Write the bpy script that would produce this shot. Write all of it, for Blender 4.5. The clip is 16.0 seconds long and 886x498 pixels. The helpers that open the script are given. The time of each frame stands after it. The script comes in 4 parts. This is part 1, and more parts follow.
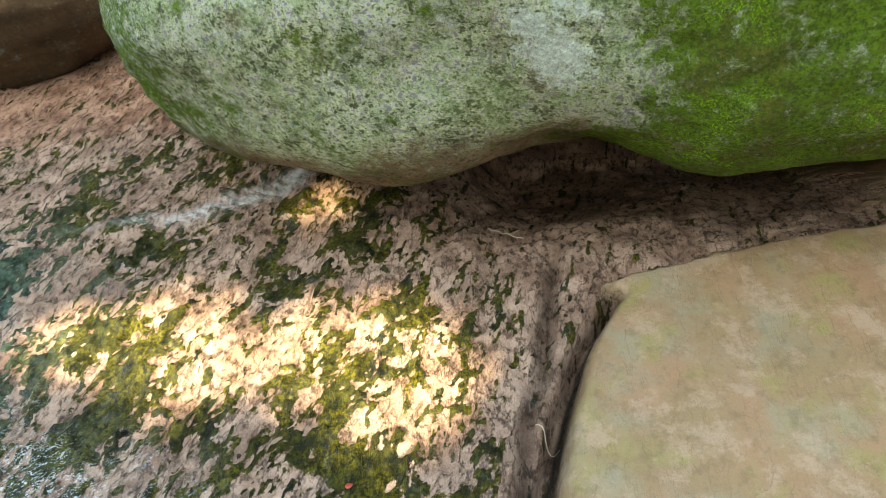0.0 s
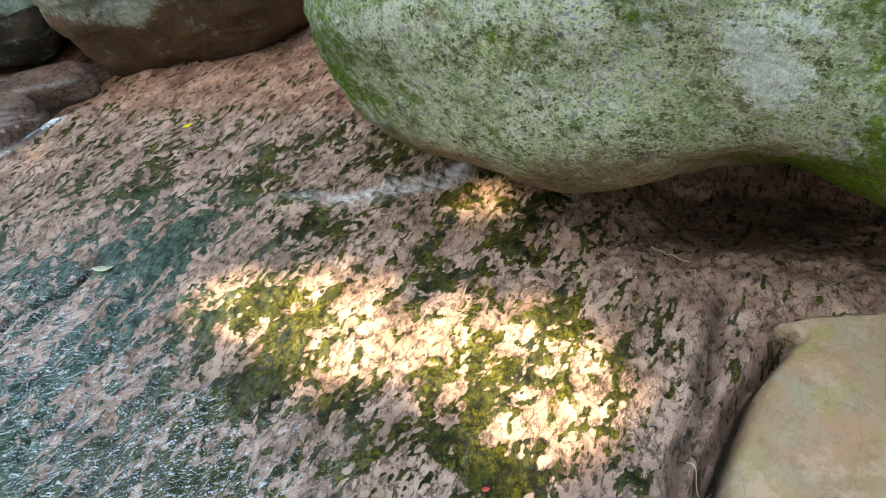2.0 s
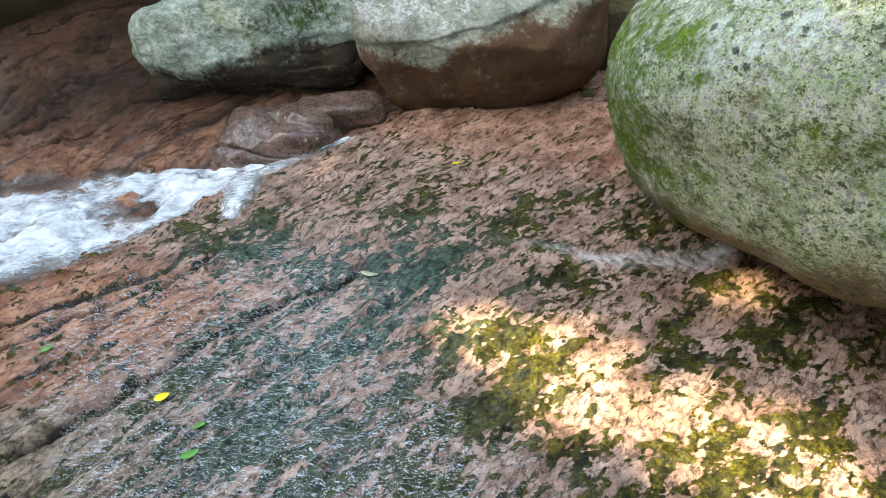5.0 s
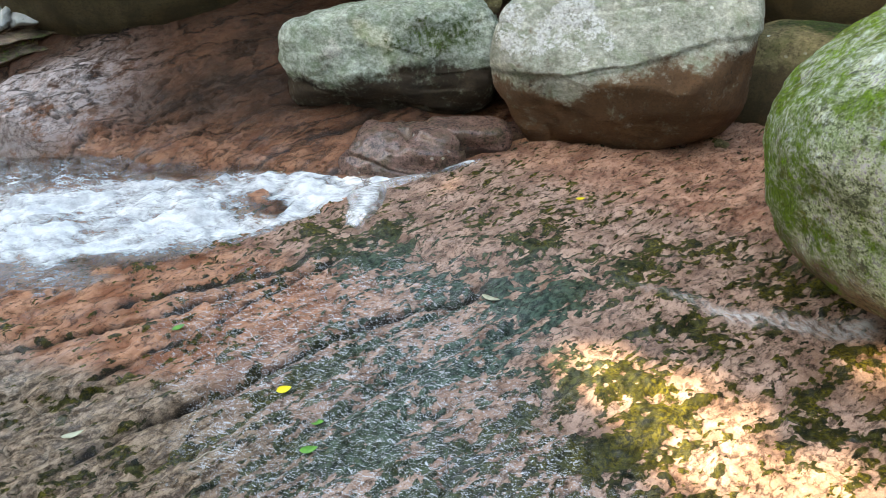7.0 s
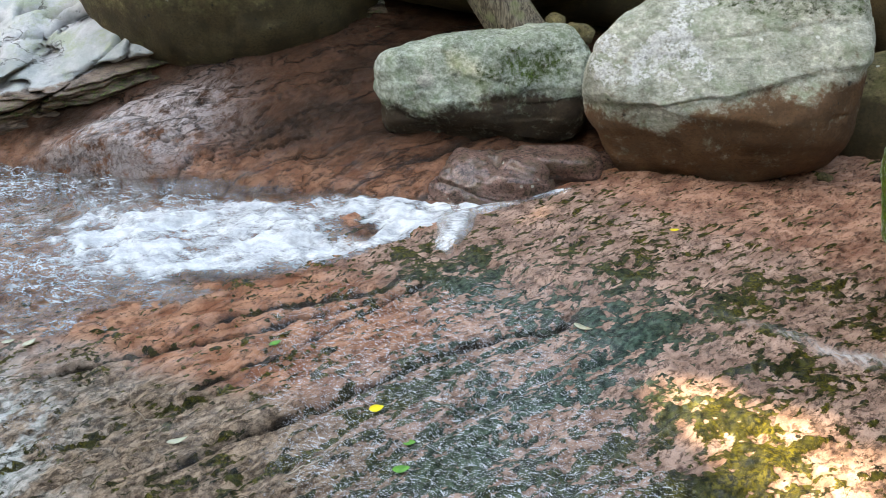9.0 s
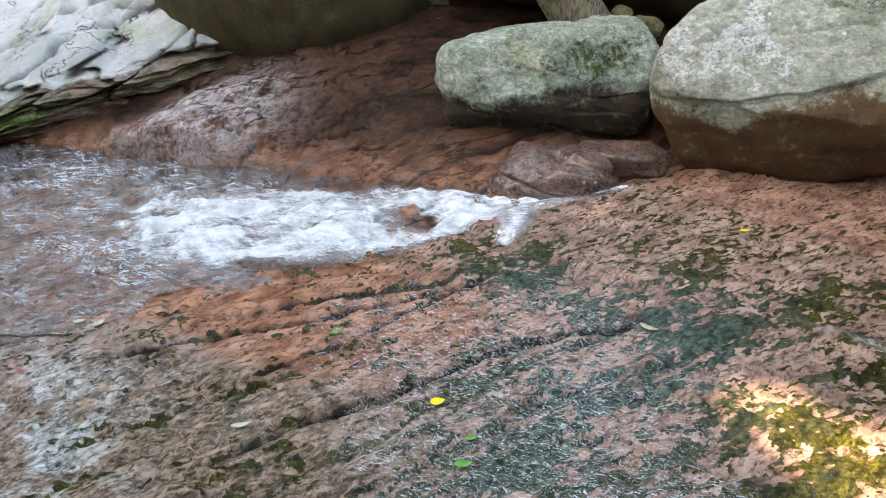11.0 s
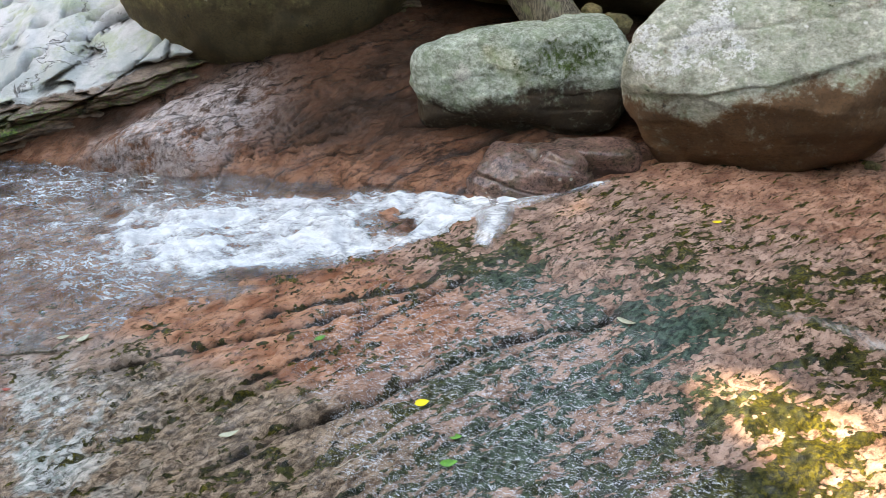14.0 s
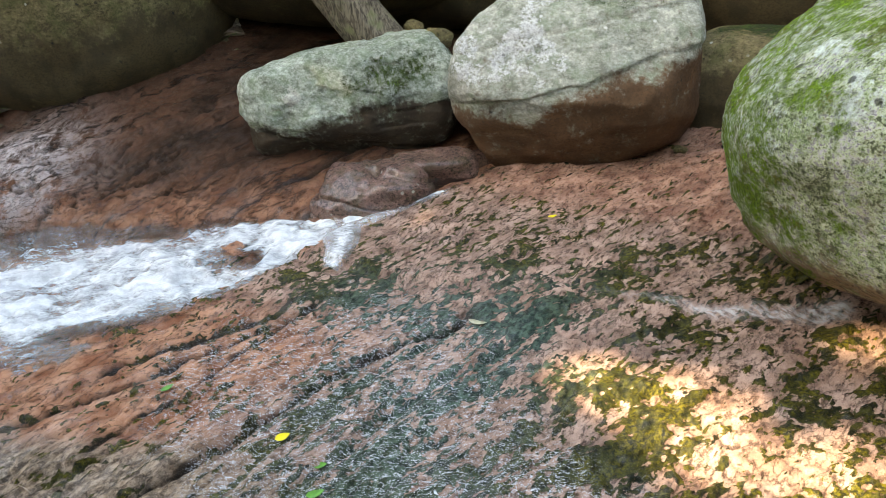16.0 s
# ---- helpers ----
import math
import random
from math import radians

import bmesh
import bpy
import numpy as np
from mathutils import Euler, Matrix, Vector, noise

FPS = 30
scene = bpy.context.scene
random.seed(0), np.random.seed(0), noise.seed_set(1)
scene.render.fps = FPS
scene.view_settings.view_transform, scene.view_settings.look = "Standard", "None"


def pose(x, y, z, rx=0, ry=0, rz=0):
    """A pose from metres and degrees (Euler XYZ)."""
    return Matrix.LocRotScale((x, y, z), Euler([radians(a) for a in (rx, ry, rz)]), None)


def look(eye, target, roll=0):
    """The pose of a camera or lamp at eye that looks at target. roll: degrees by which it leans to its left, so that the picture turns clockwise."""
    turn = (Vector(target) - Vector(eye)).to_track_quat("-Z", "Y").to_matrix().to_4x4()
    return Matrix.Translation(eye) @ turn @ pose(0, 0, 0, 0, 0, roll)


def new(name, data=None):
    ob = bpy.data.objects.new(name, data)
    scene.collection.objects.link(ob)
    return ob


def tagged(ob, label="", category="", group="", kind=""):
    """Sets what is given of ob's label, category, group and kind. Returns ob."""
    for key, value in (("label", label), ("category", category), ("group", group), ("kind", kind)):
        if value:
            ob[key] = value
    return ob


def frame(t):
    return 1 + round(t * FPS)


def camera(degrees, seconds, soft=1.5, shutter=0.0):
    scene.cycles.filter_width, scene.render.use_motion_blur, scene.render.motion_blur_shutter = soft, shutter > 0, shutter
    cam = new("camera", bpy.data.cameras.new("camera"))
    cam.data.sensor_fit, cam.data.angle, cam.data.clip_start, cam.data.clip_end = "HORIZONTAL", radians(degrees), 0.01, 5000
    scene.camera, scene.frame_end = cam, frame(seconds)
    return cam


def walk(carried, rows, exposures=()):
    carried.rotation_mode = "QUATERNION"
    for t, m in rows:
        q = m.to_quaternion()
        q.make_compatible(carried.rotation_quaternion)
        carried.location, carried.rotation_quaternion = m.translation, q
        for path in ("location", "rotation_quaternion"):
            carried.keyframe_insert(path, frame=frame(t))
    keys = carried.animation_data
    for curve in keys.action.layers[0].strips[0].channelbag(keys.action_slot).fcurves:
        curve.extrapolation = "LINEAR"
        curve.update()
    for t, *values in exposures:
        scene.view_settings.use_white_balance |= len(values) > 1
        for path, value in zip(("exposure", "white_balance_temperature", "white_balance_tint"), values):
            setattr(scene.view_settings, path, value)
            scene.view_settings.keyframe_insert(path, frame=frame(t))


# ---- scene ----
cam = camera(65.7, 16.0, soft=0.8)
PATH = [
    (0, (0.041, -0.091, 1.652), (0.001, 1.479, 0.414), -0.9),
    (0.5, (-0.026, -0.064, 1.657), (-0.137, 1.494, 0.408), -0.5),
    (1, (-0.068, -0.052, 1.64), (-0.224, 1.501, 0.39), -0.6),
    (1.5, (-0.086, -0.049, 1.635), (-0.35, 1.483, 0.377), -1.0),
    (2, (-0.066, -0.07, 1.648), (-0.473, 1.449, 0.413), -1.9),
    (2.5, (-0.065, -0.101, 1.65), (-0.633, 1.388, 0.442), -1.5),
    (3, (-0.05, -0.118, 1.659), (-0.737, 1.344, 0.479), -0.4),
    (3.5, (-0.089, -0.146, 1.674), (-0.855, 1.29, 0.512), -0.8),
    (4, (-0.143, -0.186, 1.685), (-0.979, 1.231, 0.549), -1.1),
    (4.2, (-0.165, -0.21, 1.686), (-1.025, 1.202, 0.56), -1.1),
    (6.3, (-0.347, -0.347, 1.723), (-1.416, 0.993, 0.692), 2.1),
    (6.5, (-0.363, -0.374, 1.712), (-1.453, 0.954, 0.69), 2.4),
    (7, (-0.403, -0.416, 1.707), (-1.545, 0.863, 0.677), 3.1),
    (7.5, (-0.423, -0.448, 1.695), (-1.621, 0.796, 0.686), 3.1),
    (8, (-0.425, -0.475, 1.705), (-1.666, 0.741, 0.714), 2.9),
    (8.5, (-0.434, -0.488, 1.695), (-1.721, 0.697, 0.725), 2.0),
    (9, (-0.447, -0.501, 1.7), (-1.767, 0.652, 0.736), 1.4),
    (9.5, (-0.463, -0.51, 1.697), (-1.807, 0.615, 0.733), 1.2),
    (10, (-0.492, -0.524, 1.683), (-1.868, 0.557, 0.713), 1.3),
    (10.2, (-0.501, -0.534, 1.677), (-1.893, 0.525, 0.707), 1.6),
    (12.3, (-0.52, -0.552, 1.703), (-1.923, 0.471, 0.711), -0.1),
    (12.5, (-0.497, -0.545, 1.72), (-1.907, 0.472, 0.732), -0.3),
    (13, (-0.495, -0.541, 1.715), (-1.902, 0.487, 0.734), -0.2),
    (13.5, (-0.491, -0.545, 1.715), (-1.881, 0.496, 0.722), -0.4),
    (14, (-0.473, -0.546, 1.73), (-1.84, 0.529, 0.742), -0.6),
    (14.5, (-0.467, -0.539, 1.712), (-1.776, 0.632, 0.754), -1.1),
    (15, (-0.449, -0.527, 1.701), (-1.697, 0.715, 0.752), -0.7),
    (15.5, (-0.422, -0.49, 1.695), (-1.616, 0.805, 0.748), -2.2),
    (16, (-0.406, -0.475, 1.699), (-1.519, 0.895, 0.759), -1.9),
]
walk(cam, [(t, look(eye, target, roll)) for t, eye, target, roll in PATH], exposures=((0.0, 3.5, 10100, -3), (3.0, 3.42, 8400, 5), (7.0, 3.42, 10000, 10), (12.5, 3.36, 10100, 16), (16.0, 3.4, 10300, 12)))

# ---- world and sun ----
SUN = Vector((-0.5, -1.15, 0.88)).normalized()  # towards the sun
world = bpy.data.worlds.new("world")
scene.world = world
world.use_nodes = True
wt = world.node_tree
sky = wt.nodes.new("ShaderNodeTexSky")
sky.sky_type = "NISHITA"
sky.sun_disc = False
sky.sun_elevation = math.asin(SUN.z)
sky.sun_rotation = math.atan2(SUN.x, SUN.y)
wt.links.new(sky.outputs[0], wt.nodes["Background"].inputs[0])
wt.nodes["Background"].inputs[1].default_value = 0.15
sun = new("sun", bpy.data.lights.new("sun", "SUN"))
sun.data.energy, sun.data.angle, sun.data.color = 3.0, radians(0.53), (1.0, 0.93, 0.82)
sun.matrix_world = look((0, 0, 0), -SUN)


# ---- noise for shaping ----
def lattice(ix, iy, iz, seed):
    h = (ix * 374761393 + iy * 668265263 + iz * 2147483647 + seed * 1274126177) & 0xFFFFFFFF
    h = ((h ^ (h >> 13)) * 1274126177) & 0xFFFFFFFF
    h = ((h ^ (h >> 16)) * 2246822519) & 0xFFFFFFFF
    return ((h ^ (h >> 15)) & 0xFFFF) / 32767.5 - 1.0


def vnoise(x, y, z, seed=0):
    fx, fy, fz = np.floor(x), np.floor(y), np.floor(z)
    ix, iy, iz = fx.astype(np.int64), fy.astype(np.int64), fz.astype(np.int64)
    u, v, w = x - fx, y - fy, z - fz
    u, v, w = (a * a * a * (a * (a * 6 - 15) + 10) for a in (u, v, w))
    out = 0.0
    for a in (0, 1):
        for b in (0, 1):
            for c in (0, 1):
                k = (u if a else 1 - u) * (v if b else 1 - v) * (w if c else 1 - w)
                out = out + k * lattice(ix + a, iy + b, iz + c, seed)
    return out


def fbm(x, y, z, seed=0, octaves=4, gain=0.5):
    out, amp, total = 0.0, 1.0, 0.0
    for k in range(octaves):
        out = out + amp * vnoise(x, y, z, seed + 17 * k)
        total += amp
        amp *= gain
        x, y, z = x * 2.03 + 1.7, y * 2.03 + 5.1, z * 2.03 + 9.2
    return out / total


def step01(a, b, x):
    t = np.clip((x - a) / (b - a), 0, 1)
    return t * t * (3 - 2 * t)


def blob(x, y, cx, cy, rx, ry):
    return np.exp(-(((x - cx) / rx) ** 2 + ((y - cy) / ry) ** 2))


# ---- the lie of the land ----
EDGE_Y, EDGE_X = (-6, -3, -1, -0.16, 0.45, 1.02, 1.36, 1.75, 2.23, 2.75, 3.2, 4.5), (-5.6, -4.95, -4.6, -4.4, -4.17, -3.75, -3.6, -3.42, -3.33, -3.1, -3.0, -2.95)
FAR_Y, FAR_X = (-6, -1.5, -0.36, 0.35, 1.27, 1.77, 2.18, 2.76, 3.2, 4.5), (-16, -9.6, -7.74, -6.46, -5.08, -4.28, -3.66, -3.22, -3.1, -3.05)


GROOVES = (((0.05, 0.16, 0.45, 0.77, 1.25, 1.6), (-2.57, -2.54, -2.47, -2.40, -2.30, -2.05), 0.026, 0.06), ((-0.13, 0.28, 0.6, 0.9, 1.4), (-3.67, -3.42, -3.2, -3.1, -2.85), 0.022, 0.04), ((0.35, 0.48, 0.9, 1.31), (-2.98, -2.95, -2.9, -2.87), 0.018, 0.03), ((0.65, 0.9, 1.3), (-3.43, -3.26, -3.0), 0.03, 0.03), ((-0.5, 0.1, 0.6), (-3.1, -2.95, -2.8), 0.025, 0.03), ((0.1, 0.6, 1.0, 1.5), (-1.95, -2.0, -1.95, -1.75), 0.03, 0.03), ((0.3, 0.9, 1.5), (-2.22, -2.25, -2.05), 0.022, 0.02), ((0.5, 1.0, 1.5), (-1.35, -1.42, -1.3), 0.025, 0.02))


def groove_line(x, y, one):
    gy, gx, gw, gd = one
    return np.exp(-((x - np.interp(y, gy, gx) - 0.045 * fbm(x * 3, y * 3, x * 0, 31, 3)) / gw) ** 2) * step01(gy[0] - 0.2, gy[0], y) * step01(gy[-1] + 0.25, gy[-1], y)


def slab_plane(x, y):
    return 0.129 * x + 0.0874 * y - 0.002


def stream_level(x, y):
    return -0.534 + 0.13 * y


def smear_line(x, y):
    """The thin slide of water ending at the great boulder, its reflection painted white."""
    return np.clip(1.3 * np.exp(-((y - np.interp(x, (-1.6, -1.05, -0.85, -0.62), (2.1, 2.17, 2.25, 2.36))) / np.interp(x, (-1.5, -0.62), (0.02, 0.06))) ** 2) * step01(-1.7, -0.75, x) * step01(-0.55, -0.63, x), 0, 1)


def zones(x, y):
    """Where the bare red rock, brown crust, smooth tan rock and moss lie."""
    xe = np.interp(y, EDGE_Y, EDGE_X)
    wob = 0.09 * fbm(x * 2.3, y * 2.3, x * 0, 3, 3)
    crack_x = np.interp(y, (-2, 0.87, 1.09, 1.35, 1.5, 1.6, 1.72), (0.05, 0.28, 0.35, 0.45, 0.54, 0.64, 1.5)) + wob * 0.15 + 0.35 * fbm(y * 14, x * 5, x * 0, 9, 3) * step01(1.5, 1.62, y)
    tan = step01(-0.03, 0.03, x - crack_x) * step01(-0.9, -0.3, y) * step01(4.0, 3.0, x)
    fissure = np.exp(-((x - crack_x + 0.012) / (0.012 + 0.012 * np.clip(1.5 - y, 0, 1))) ** 2) * step01(1.72, 1.3, y) * step01(-0.9, -0.3, y)
    groove = np.exp(-((x - crack_x + 0.03) / (0.026 + 0.02 * np.clip(1.6 - y, 0, 1))) ** 2) * step01(1.75, 1.6, y)
    second = np.exp(-((x - np.interp(y, (0.3, 0.87, 1.1, 1.28, 1.46, 2.1), (0.1, 0.2, 0.24, 0.31, 0.32, 0.42)) - wob * 0.3) / 0.03) ** 2) * step01(2.0, 1.5, y)
    line = y - 0.37 * x - 1.37 + wob * 1.6
    brown = step01(0.12, -0.12, line) * step01(-1.5, -2.2, x + wob) * step01(-4.2, -3.4, x)
    red = np.clip(step01(-0.15, 0.12, line) * step01(-2.25, -2.9, x - 0.3 * (y - 0.6) + wob) * step01(1.6, 1.1, y) + 0.5 * step01(2.75, 3.15, y + 0.12 * x + 0.3 + wob * 2) * step01(-0.9, -1.4, x), 0, 1)
    u, v = x - 0.2 * y, y
    wx, wy = 0.035 * fbm(x * 8, y * 8, x * 0, 13, 2), 0.05 * fbm(x * 7, y * 7, x * 0, 14, 2)
    field = 0.75 * fbm((u + wx) * 30, (v + wy) * 21, x * 0, 11, 3, 0.65) + 0.38 * fbm(u * 58, v * 46, x * 0, 12, 2, 0.6) + 0.52 * fbm((u + wx) * 11, (v + wy) * 7, x * 0, 22, 2) + 0.45 * fbm(u * 4.0, v * 2.2, x * 0, 23, 2)
    dens = 0.11 + 0.13 * blob(x, y, -0.9, 1.5, 1.5, 1.3) - 0.05 * blob(x, y, -0.3, 1.8, 0.3, 0.3) - 0.28 * step01(0.02, 0.3, x + 0.15 * (1.2 - y)) - 0.36 * red - 0.18 * brown - 0.07 * blob(x, y, -2.3, 1.5, 0.7, 0.5) + 0.14 * blob(x, y, -0.8, 1.12, 0.35, 0.14) + 0.17 * blob(x, y, -0.6, 1.2, 0.5, 0.24) + 0.10 * blob(x, y, -0.75, 1.85, 0.5, 0.28)
    dens += 0.7 * blob(x, y, -0.2, 0.98, 0.19, 0.15) + 0.5 * np.exp(-((x - np.interp(y, (0.7, 0.94, 1.36, 1.81, 2.2), (-1.7, -1.78, -1.73, -1.68, -1.5))) / 0.1) ** 2) * step01(2.2, 1.7, y) * step01(0.4, 0.8, y)
    dens += -0.16 * blob(x, y, -1.1, 1.45, 0.3, 0.2) + 0.42 * np.exp(-((x - np.interp(y, (1.04, 1.22, 1.73), (-1.2, -1.06, -0.89))) / 0.035) ** 2) * step01(1.85, 1.7, y) * step01(0.9, 1.1, y)
    dens += 0.14 * blob(x, y, -1.4, 1.42, 0.1, 0.14) + 0.06 * blob(x, y, -2.5, 1.4, 0.45, 0.3) - 0.3 * blob(x, y, -2.9, 2.2, 0.35, 0.25)
    for one in GROOVES:
        dens += 0.6 * groove_line(x, y, one)
    dens -= 0.5 * np.clip(blob(x, y, -3.45, -0.78, 0.66, 0.45) * 1.6, 0, 1)
    dens -= 0.5 * step01(2.7, 3.2, y + 0.12 * x + 0.3) + 0.6 * step01(0.0, -0.25, x - xe)
    dens -= 0.6 * smear_line(x, y) + 0.4 * step01(-0.15, 0.25, x) * step01(1.45, 1.8, y)
    moss = step01(-0.02, 0.2, field + dens - 0.27) * step01(-1.6, -0.95, y) * step01(2.0, 1.45, x)
    strand = 1.2 * blob(x, y, -1.95, 0.72, 0.5, 0.42) + 0.8 * blob(x, y, -1.2, 0.8, 0.6, 0.35) + 0.5 * blob(x, y, -2.6, 2.4, 0.9, 0.5)
    moss = np.maximum(moss, 0.9 * step01(-0.02, 0.3, fbm(u * 44, v * 15, x * 0, 29, 3) + 0.34 * strand - 0.26))
    film = np.clip(1.2 * blob(x, y, -2.3, 1.5, 0.6, 0.5) + 0.9 * blob(x, y, -1.75, 1.5, 0.3, 0.6) + 0.6 * blob(x, y, -1.6, 0.6, 0.6, 0.5), 0, 1)
    return dict(tan=tan, groove=groove, second=second, brown=brown, red=red, moss=moss * (1 - tan), film=film, edge=xe, fissure=fissure)


def seams(x, y):
    """Dark joints in the sloping rock past the stream."""
    across = x - 0.28 * y
    ledge = across * 2.4 + 1.1 * fbm(across * 0.9, y * 0.4, x * 0, 57, 4)
    here = step01(-0.1, 0.4, vnoise(across * 1.6, y * 0.8, x * 0, 58)) * step01(-6.9, -6.3, x)
    joint = step01(0.06, 0.0, np.abs((ledge % 1.0) - 0.75)) * here
    thin = step01(0.04, 0.0, np.abs(fbm(across * 3.6, y * 0.9, x * 0, 59, 5, 0.6))) * step01(-0.3, 0.2, vnoise(x * 2.3, y * 1.3, x * 0, 60))
    return ledge, here, np.maximum(joint, 0.9 * thin * step01(-6.9, -6.3, x))


def height(x, y, fine=True):
    xe, xf = np.interp(y, EDGE_Y, EDGE_X), np.interp(y, FAR_Y, FAR_X)
    wob = 0.07 * fbm(x * 3, y * 3, x * 0, 31, 3)
    slab, level = slab_plane(x, y), stream_level(x, y)
    z = slab + 0.03 * fbm(x * 1.3, y * 1.3, x * 0, 5, 3)
    # low step below the pale bare rock
    z = z + 0.035 * step01(-0.02, 0.03, (y - 1.83) + 0.25 * np.minimum(0, -(x + 2.6)) + wob * 0.5) * step01(-1.9, -2.5, x)
    # bed of the stream
    inside = step01(0.05, -0.22, x - xe + wob)
    bed = level - 0.09 + 0.10 * fbm(x * 2.2, y * 2.2, x * 0, 41, 4)
    bed = bed + 0.085 * blob(x, y, -3.82, 1.7, 0.26, 0.13) + 0.12 * step01(0.55, 0.0, x - xf) * (0.6 + 0.8 * fbm(x * 2.5, y * 2.5, x * 0, 43, 2))
    z = z * (1 - inside) + np.minimum(bed, z + 0.05) * inside
    # sloping rock past the stream
    back = (xf - x) * 0.62 + wob
    b = np.maximum(back, 0)
    slope = level + 0.28 * b + 0.055 * np.minimum(b, 3) ** 2 + 0.05 * fbm(x * 2, y * 2, x * 0, 51, 4) * np.minimum(b * 3, 1)
    lump = np.exp(-((((x + 6.0) / 0.45) ** 2 + ((y - 0.95 - 0.3 * (x + 6.0)) / 0.7) ** 2) ** 1.5))
    slope = slope + 0.24 * lump
    ledge, here, joint = seams(x, y)
    slope = slope + np.minimum(b * 2, 1) * (0.08 * here * (np.abs((ledge % 1.0) - 0.75) ** 0.7 - 0.4) - 0.05 * joint)
    past = step01(-0.05, 0.12, back)
    z = z * (1 - past) + slope * past
    # pocket under the great boulder, sunk so that it lies in deep shade
    z = z - 0.55 * step01(1.6, 3.0, y + 0.08 * fbm(x * 2, y * 2, x * 0, 33, 2)) * step01(-0.2, 0.35, x) * step01(2.3, 1.7, x)
    # rises behind and beside the boulder, added to close out light
    z = z + 1.6 * step01(2.9, 3.4, y) * step01(-0.75, -0.1, x) + 1.2 * step01(1.75, 2.3, x) * step01(0.3, 1.3, y)
    # banks all round, out of view, raised to cut off low sky light
    far = 2.0 * np.maximum(0, y - 5.4) + np.maximum(0, -5 - y) * 1.0 + np.maximum(0, x - 4.5) * 0.8 + np.maximum(0, -15 - x) * 0.9
    z = z + 0.9 * far
    z = np.minimum(z, 6 + 3.2 * step01(-4, -9, y) + 5 * step01(5, 8, y) + 3 * step01(4, 9, x) + 1.2 * fbm(x * 0.3, y * 0.3, x * 0, 61, 3)) + 0.25 * np.minimum(far, 1) * fbm(x * 0.8, y * 0.8, x * 0, 63, 4)
    if fine:
        k = zones(x, y)
        dry = (1 - inside) * (1 - past)
        u = x - 0.2 * y
        rough = 0.02 * fbm(u * 11, y * 7, x * 0, 71, 3) + 0.006 * fbm(u * 50, y * 34, x * 0, 75, 2)
        pits = -0.012 * step01(0.18, 0.4, fbm(x * 13, y * 9, x * 0, 81, 3))
        z = z + dry * (1 - 0.8 * k["tan"]) * (rough + pits)
        z = z + dry * k["moss"] * (0.008 + 0.008 * fbm(x * 38, y * 30, x * 0, 83, 2))
        crust = fbm(u * 6, y * 2.5, x * 0, 85, 3)
        lines = fbm((0.8 * x - 0.6 * y) * 9, (0.6 * x + 0.8 * y) * 2.2, x * 0, 87, 3)
        z = z - dry * np.maximum(k["brown"], 0.8 * k["red"]) * (0.026 * step01(0.1, 0.0, np.abs(crust)) + 0.022 * step01(0.07, 0.0, np.abs(lines)))
        for one in GROOVES:
            z = z - dry * one[3] * groove_line(x, y, one)
        z = z + dry * (0.02 * k["tan"] - 0.11 * k["groove"] - 0.055 * k["second"])
        z = z + past * (0.012 * fbm(x * 14, y * 14, x * 0, 91, 3)) + inside * 0.02 * fbm(x * 9, y * 9, x * 0, 93, 3)
    return z


def height_at(x, y):
    return float(height(np.array([float(x)]), np.array([float(y)]))[0])


